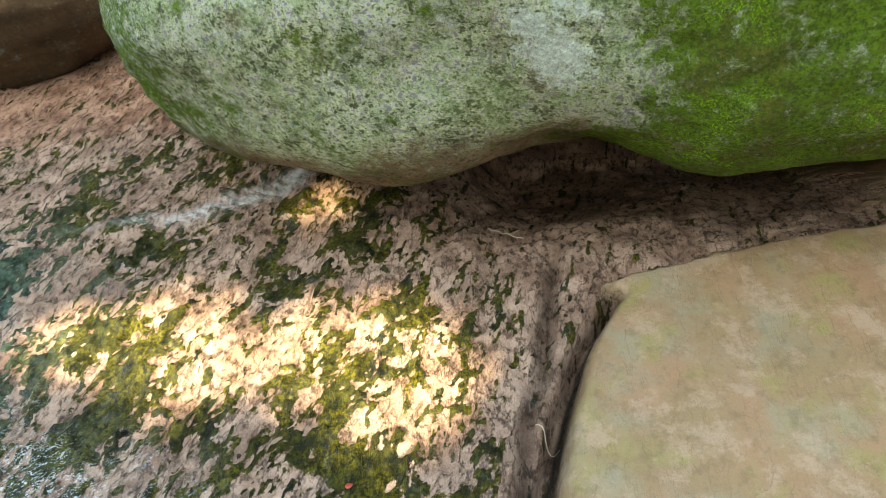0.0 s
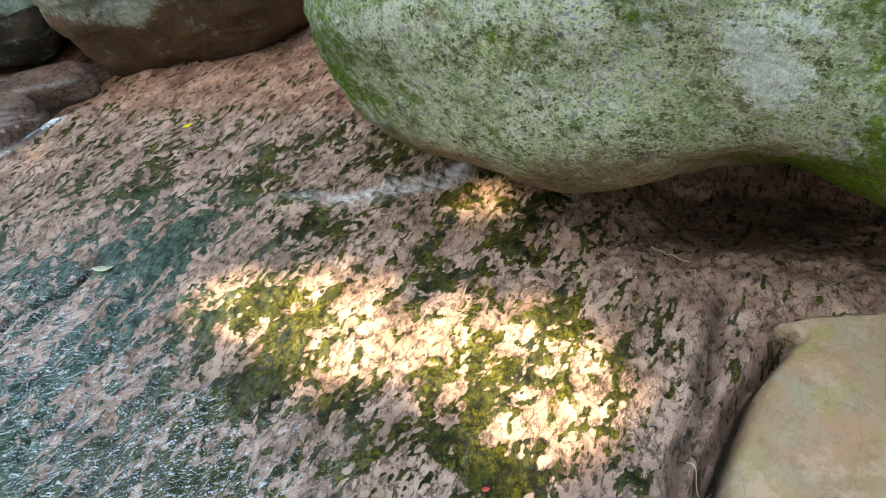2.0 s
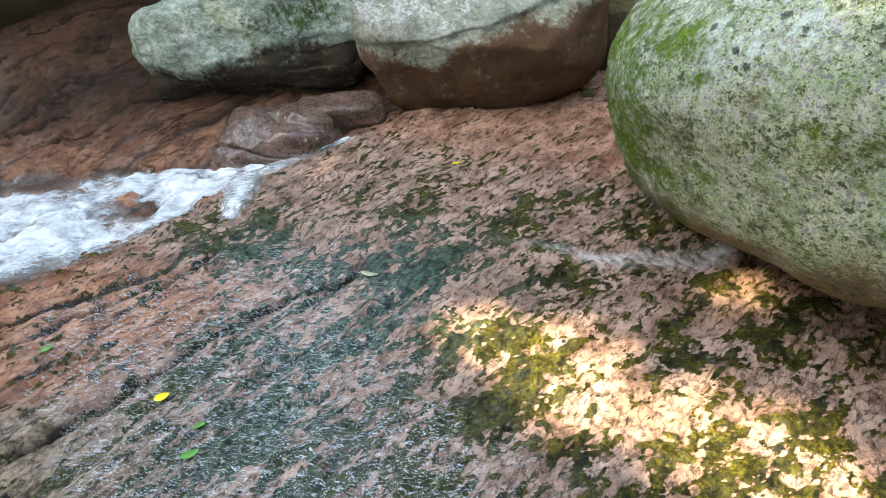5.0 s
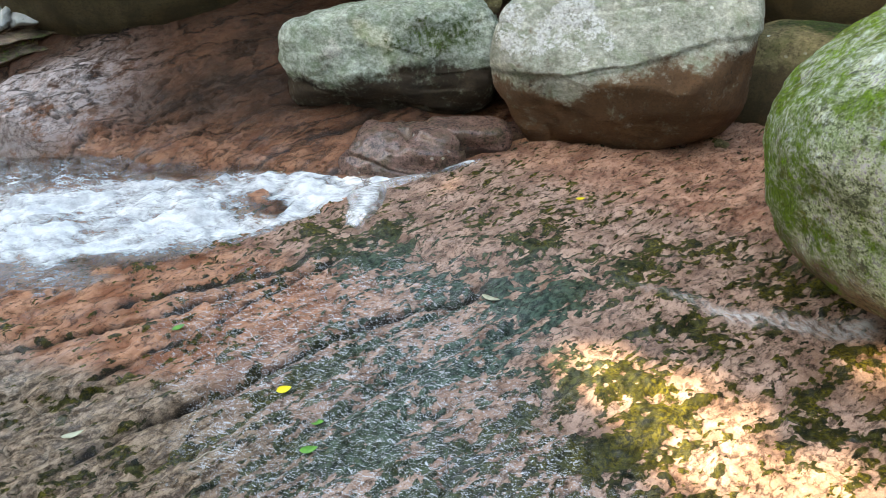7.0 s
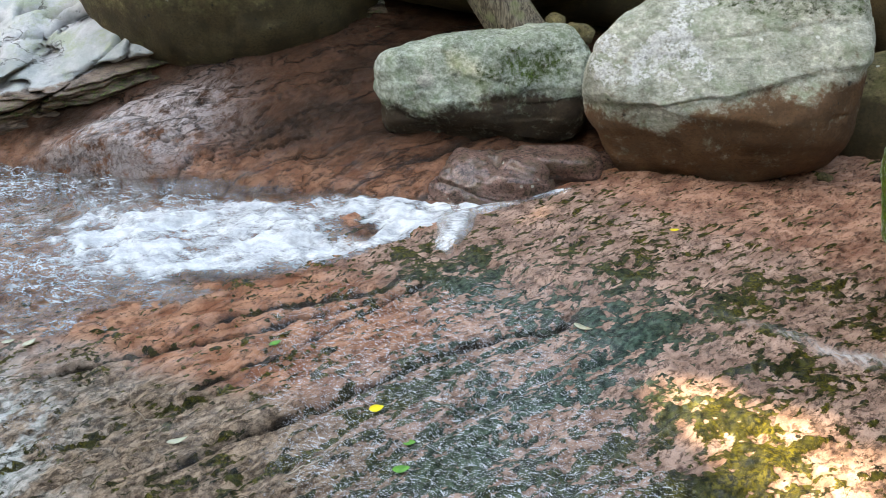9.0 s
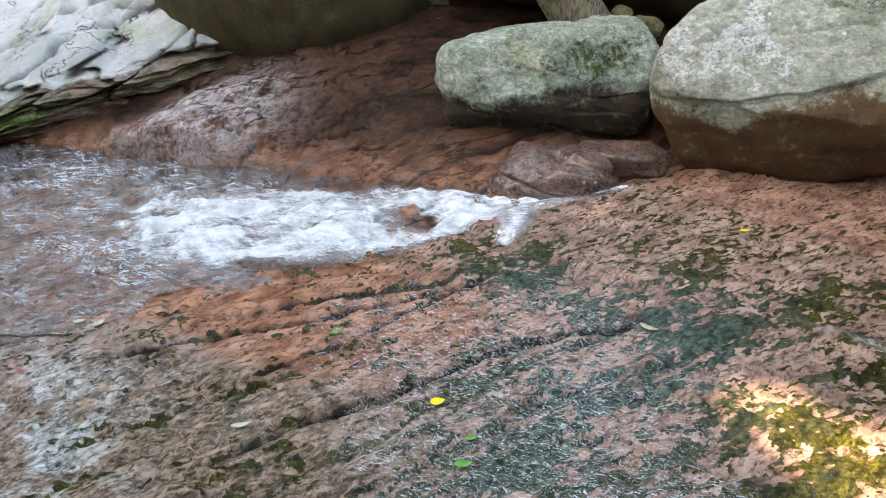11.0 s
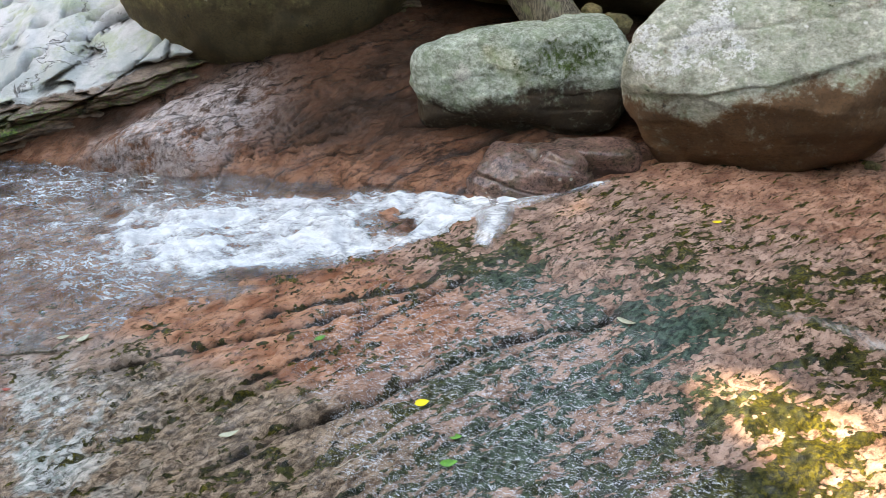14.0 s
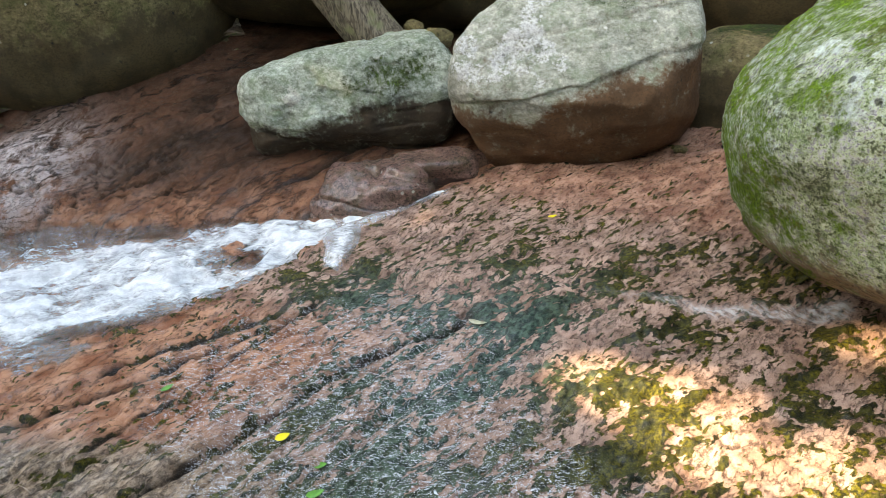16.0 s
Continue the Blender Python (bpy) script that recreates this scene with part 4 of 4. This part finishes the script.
# ---- layered wall past the stream ----
def layered_wall():
    s = np.linspace(-4.5, 4.2, 330)
    prof_b, prof_z = (0.25, 0.1, 0.02, -0.06, -0.02, -0.07, 0.06, 0.35, 1.0, 2.4, 5.0, 9.0), (-0.8, -0.2, 0.0, 0.08, 0.13, 0.2, 0.29, 0.43, 0.74, 1.25, 1.9, 2.3)
    k = np.r_[np.linspace(0, 1, 8)[:-1], np.linspace(1, 7, 110)[:-1], np.linspace(7, 11, 60)]
    S, V = np.meshgrid(s, k)
    back, up = np.interp(V, range(12), prof_b), np.interp(V, range(12), prof_z)
    bend = 0.22 * fbm(S * 1.3, V * 0.25, S * 0, 201, 4)
    face = step01(6.8, 5.0, V) * step01(0.8, 1.6, V)
    layer = fbm(S * 0.5, (up + 0.07 * S) * 13, S * 0, 203, 3)
    top = step01(5.0, 7.0, V)
    x0, y0 = -7.62 + 0.43 * S, -0.35 + 0.90 * S
    back = back + bend + 0.22 * face * layer + face * (0.05 * fbm(S * 5, up * 30, S * 0, 204, 3) + 0.03 * fbm(S * 14, up * 18, S * 0, 206, 3))
    up = up + 0.11 * fbm(S * 1.7, V * 0.15, S * 0, 202, 4) * step01(1.5, 4.0, V)
    split = step01(0.07, 0.0, np.abs(fbm(S * 0.5 + 0.3 * back, back * 1.9 - 0.5 * S, S * 0, 207, 3)))
    up = up + top * (0.10 * fbm(S * 0.8, back * 0.8, S * 0, 205, 3) - 0.07 * split + 0.012 * fbm(S * 7, back * 7, S * 0, 209, 4, 0.6))
    rift = np.abs(fbm(S * 0.7 + 3.0, (up - 0.12 * S) * 3.4, S * 0, 213, 4))
    slit = step01(0.055, 0.0, rift) * step01(2.0, 3.0, V) * step01(8.6, 7.2, V) * step01(-0.2, 0.5, S)
    back = back + 0.10 * slit
    z0 = -0.53 + 0.22 * np.clip(S, -1, 4)
    co = np.stack([x0 - 0.90 * back, y0 + 0.43 * back, z0 + up], -1).reshape(-1, 3)
    nx = len(s)
    i = (np.arange(len(k) - 1)[:, None] * nx + np.arange(nx - 1)[None]).ravel()
    moss = np.clip((0.45 + 0.35 * step01(0.9, 0.0, S)) * step01(6.3, 4.8, V) * step01(2.0, 3.0, V) + 0.3 * top * step01(0.1, 0.4, fbm(S * 1.3, back * 1.3, S * 0, 211, 3)), 0, 1)
    stain_shade = np.clip(1.2 * step01(6.2, 5.2, V), 0, 1)
    mat = wall_material()
    me = raw_mesh("wall_rock", co, np.stack([i, i + 1, i + nx + 1, i + nx], 1), dict(moss=moss, stain_shade=stain_shade, split=np.clip(np.maximum(0.8 * split * top, slit), 0, 1)), mat)
    tagged(new("rock_wall", me), "pale grey sloping rock wall with dark mossy layers at its foot", "rock wall", kind="structure")


layered_wall()


# ---- weathered trunk behind the boulders ----
def old_trunk():
    n, m = 90, 48
    a, t = np.linspace(0, 2 * np.pi, m, endpoint=False), np.linspace(0, 1, n)
    A, T = np.meshgrid(a, t)
    r = 0.19 * (1.15 - 0.35 * T) * (1 + 0.16 * fbm(np.cos(A) * 2.6, np.sin(A) * 2.6, T * 1.2, 221, 3) + 0.05 * fbm(np.cos(A) * 9, np.sin(A) * 9, T * 2, 223, 2))
    axis_x, axis_y, axis_z = -4.08 - 0.98 * T - 0.06 * np.sin(T * 3), 3.62 - 0.75 * T, 0.40 + 1.75 * T
    co = np.stack([axis_x + r * np.cos(A), axis_y + r * np.sin(A), axis_z + r * 0.35 * np.cos(A)], -1).reshape(-1, 3)
    i = np.arange((n - 1) * m).reshape(n - 1, m)
    j = np.roll(i, -1, 1)
    tagged(new("dead_tree", raw_mesh("dead_tree", co, np.stack([i, j, j + m, i + m], -1).reshape(-1, 4), {}, wood_material())), "weathered grey tree trunk with deep grooves leaning behind the boulders", "dead tree")


old_trunk()


# ---- trees added outside the view to shade the gorge ----
def tree(base, crown_mid, crown_size, count, seed, label):
    rng = np.random.default_rng(seed)
    root = tagged(new("tree"), label, "tree")
    root.location = base
    base = np.array(base)
    bm = bmesh.new()

    def limb(a, b, r0, r1, rings=7):
        a, b = np.array(a, float), np.array(b, float)
        d = Vector(b - a).normalized()
        side = d.orthogonal().normalized()
        other = d.cross(side)
        last = None
        for k in range(rings + 1):
            f = k / rings
            c = Vector(a + (b - a) * f) + side * 0.15 * math.sin(f * 5) * (1 - f)
            ring = [bm.verts.new(c + (side * math.cos(q) + other * math.sin(q)) * (r0 + (r1 - r0) * f)) for q in np.linspace(0, 2 * np.pi, 8, endpoint=False)]
            if last:
                for q in range(8):
                    bm.faces.new((last[q], last[(q + 1) % 8], ring[(q + 1) % 8], ring[q]))
            last = ring

    top = np.array(crown_mid) - base
    limb((0, 0, -0.5), top * 0.75, 0.38, 0.2, 12)
    for k in range(14):
        q = rng.uniform(-0.8, 0.8, 3) * np.array(crown_size)
        a, e = top * rng.uniform(0.5, 0.75), top + q
        way = base + a + np.linspace(0, 1, 12)[:, None] * (e - a)
        way = way - way[:, 2:3] / SUN.z * np.array(SUN)
        if np.hypot(way[:, 0] + 0.5, way[:, 1] - 1.6).min() > 1.5:
            limb(a, e, 0.12, 0.03)
    me = bpy.data.meshes.new("trunk")
    bm.to_mesh(me)
    bm.free()
    me.materials.append(wood)
    trunk = new("trunk", me)
    trunk.parent = root
    p = rng.uniform(-1, 1, (count, 3))
    p = p[(p ** 2)[:, :2].sum(1) < 1.35] * np.array(crown_size) + np.array(crown_mid)
    foot = p - (p[:, 2:3] - 0.05) / SUN.z * np.array(SUN)
    fx, fy = foot[:, 0] + 0.05 * rng.normal(size=len(p)), foot[:, 1] + 0.05 * rng.normal(size=len(p))
    # leaves are left out where sun patches should reach the slab
    low, top_y = np.interp(fx, (-1.5, -1.0, -0.45, -0.1, 0.2), (1.22, 1.13, 1.18, 0.95, 1.15)), np.interp(fx, (-1.5, -0.4, -0.36, 0.2), (1.60, 1.67, 1.78, 1.60))
    gap = (fx > -1.58) & (fx < 0.24) & (fy > low - 0.04) & (fy < top_y + 0.06)
    gap |= (np.abs(fx + 0.44) < 0.22) & (np.abs(fy - 2.24) < 0.2)
    gap |= (((fx + 2.85) / 0.35) ** 2 + ((fy - 2.25) / 0.25) ** 2 < 1) & (rng.random(len(p)) < 0.8)
    p = p[~gap] - base
    n = len(p)
    d = rng.normal(size=(n, 3))
    nrm = np.array(SUN) + 0.45 * rng.normal(size=(n, 3))
    nrm /= np.linalg.norm(nrm, axis=1)[:, None]
    u = np.cross(nrm, d)
    u /= np.linalg.norm(u, axis=1)[:, None]
    w = np.cross(nrm, u)
    size = rng.uniform(0.10, 0.18, (n, 1))
    shape = ((-1, 0, 0), (-0.3, 0.42, 0.1), (0.5, 0.36, 0.08), (1, 0, -0.1), (0.5, -0.36, 0.08), (-0.3, -0.42, 0.1))
    co = np.stack([p + size * (a * u + b * w + c * nrm) for a, b, c in shape], 1).reshape(-1, 3)
    i = np.arange(n)[:, None] * 6
    quads = np.concatenate([i + np.array([[0, 1, 2, 3]]), i + np.array([[0, 3, 4, 5]])])
    crown = new("crown", raw_mesh("crown", co, quads, {}, leafy))
    crown.parent = root


wood = wood_material()
leafy = leaf_material("green_leaves", (0.06, 0.11, 0.02), (0.035, 0.075, 0.015))
HIGH = 9.5
for base, (gx, gy), (rx, ry), count, seed, label in (
    ((-13.0, -12.0, 5.0), (-6.2, 2.0), (4.4, 4.4), 17000, 5, "tall broad-leaved tree out of view, added to shade the stream"),
    ((-8.0, -17.0, 6.0), (1.4, 2.4), (4.0, 4.4), 16000, 6, "tall broad-leaved tree out of view, added to shade the slab"),
    ((-4.0, -24.0, 6.0), (-1.5, -6.0), (8.0, 4.5), 11000, 7, "tall broad-leaved tree out of view, added to shade the gorge behind"),
):
    tree(base, (gx + SUN.x / SUN.z * HIGH, gy + SUN.y / SUN.z * HIGH, HIGH), (rx, ry, 1.3), count, seed, label)


# ---- fallen leaves and twigs on the slab ----
def fallen_leaf(x, y, length, turn, mat, label, wide=0.5, curl=0.15, tilt=0.0):
    bm = bmesh.new()
    rows = []
    for k in range(9):
        t = k / 8
        w = wide * length * 0.5 * (math.sin(math.pi * t ** 0.8) ** 0.8) + 0.0006
        z = curl * length * (2 * t - 1) ** 2
        mid = Vector((length * (t - 0.5), 0, z))
        rows.append([bm.verts.new(mid + Vector((0, s * w, abs(s) * w * 0.35 + dz))) for dz in (0.0012, 0) for s in ((-1, 0, 1) if dz else (1, 0, -1))])
    for a, b in zip(rows, rows[1:]):
        for q in range(6):
            bm.faces.new((a[q], a[(q + 1) % 6], b[(q + 1) % 6], b[q]))
    bm.faces.new(rows[0][::-1])
    bm.faces.new(rows[-1])
    bmesh.ops.recalc_face_normals(bm, faces=bm.faces)
    me = bpy.data.meshes.new("leaf")
    bm.to_mesh(me)
    bm.free()
    for f in me.polygons:
        f.use_smooth = True
    me.materials.append(mat)
    ob = new("leaf", me)
    ob.matrix_world = pose(x, y, height_at(x, y) + 0.004, 0, 0, 0) @ pose(0, 0, 0, -5 + tilt, -7, turn)
    return tagged(ob, label, "leaf", "fallen leaves")


YELLOW, FRESH = leaf_material("yellow_leaf", (0.80, 0.66, 0.02), (0.70, 0.55, 0.02)), leaf_material("fresh_green_leaf", (0.08, 0.30, 0.03), (0.05, 0.22, 0.03))
DULL, RUST = leaf_material("faded_leaf", (0.42, 0.43, 0.30), (0.34, 0.33, 0.22)), leaf_material("rust_leaf", (0.36, 0.05, 0.025), (0.28, 0.05, 0.03))
for x, y, length, turn, mat, words, wide in (
    (-2.22, 0.71, 0.062, 60, YELLOW, "bright yellow fallen leaf on the wet slab", 0.75),
    (-2.19, 2.75, 0.055, 50, YELLOW, "small bright yellow fallen leaf among moss", 0.6),
    (-1.98, 0.69, 0.055, 40, FRESH, "fresh green fallen leaf on wet moss", 0.6),
    (-1.87, 0.57, 0.066, 55, FRESH, "fresh green fallen leaf on wet moss", 0.55),
    (-2.99, 0.66, 0.060, 80, FRESH, "green leaf caught on the red rock", 0.6),
    (-4.08, -0.22, 0.075, 100, DULL, "grey-green faded leaf at the water's edge", 0.6),
    (-4.21, -0.3, 0.07, 60, DULL, "grey-green faded leaf at the water's edge", 0.5),
    (-1.94, 1.65, 0.095, 10, DULL, "pale faded leaf on the water film", 0.35),
    (-2.68, 0.05, 0.085, 65, DULL, "pale dry leaf on the brown rock", 0.35),
    (-3.92, -0.63, 0.05, 40, RUST, "rust-red fallen leaf on wet rock", 0.4),
    (-0.24, 0.93, 0.022, 20, RUST, "tiny red fallen leaf on moss", 0.7),
):
    fallen_leaf(x, y, length, turn, mat, words, wide)


def twig(ax, ay, bx, by, r=0.0016, mat=None, label="thin pale dry twig lying on the slab"):
    n = 10
    bm = bmesh.new()
    last = None
    for k in range(n + 1):
        f = k / n
        x, y = ax + (bx - ax) * f + 0.006 * math.sin(f * 7), ay + (by - ay) * f
        c = Vector((x, y, height_at(x, y) + 0.004))
        ring = [bm.verts.new(c + Vector((r * math.cos(q), 0.5 * r * math.cos(q), r * math.sin(q) + r))) for q in (0, 1.26, 2.51, 3.77, 5.03)]
        if last:
            for q in range(5):
                bm.faces.new((last[q], last[(q + 1) % 5], ring[(q + 1) % 5], ring[q]))
        last = ring
    me = bpy.data.meshes.new("twig")
    bm.to_mesh(me)
    bm.free()
    me.materials.append(mat or wood_pale)
    tagged(new("twig", me), label, "twig", "twigs")


wood_pale = leaf_material("pale_twig", (0.50, 0.44, 0.34), (0.40, 0.34, 0.25))
twig(0.16, 1.99, 0.28, 1.91)
twig(0.26, 1.11, 0.32, 1.05)
twig(-4.46, -0.72, -4.1, -0.36, 0.007, wood, "dark wet stick lying at the edge of the pool")
twig(-3.05, 0.0, -2.93, 0.06, 0.002)
twig(-2.2, 0.28, -2.12, 0.42, 0.002)


# ---- small stones ----
def stone(x, y, size, seed, mat, label, z=None):
    zz = height_at(x, y) + size * 0.3 if z is None else z
    rock("stone", (x, y, zz), (size, size * 0.75, size * 0.6), (8 * seed % 30, 5, 37 * seed % 180), mat, label, "stone", power=3.0, rough=0.12, seed=60 + seed, sub=4, group="small stones")


for k, (x, y, size) in enumerate(((-2.78, 3.34, 0.028), (-2.42, 3.53, 0.022), (-2.27, 3.62, 0.034), (-2.08, 3.74, 0.026), (-1.88, 3.88, 0.045), (-2.6, 3.44, 0.02), (-1.62, 4.0, 0.04))):
    stone(x, y, size, k + 1, BROWN if k % 3 else REDROCK, "small worn stone lying against the foot of the boulder")
stone(-3.72, 3.62, 0.12, 9, BROWN, "pointed brown-grey stone on top of the grey boulder", 0.68)
stone(-4.0, 3.68, 0.08, 10, BROWN, "brown stone beside the dead tree", 0.72)
stone(-3.1, 3.32, 0.12, 11, REDROCK, "wet dark stone between the boulders")
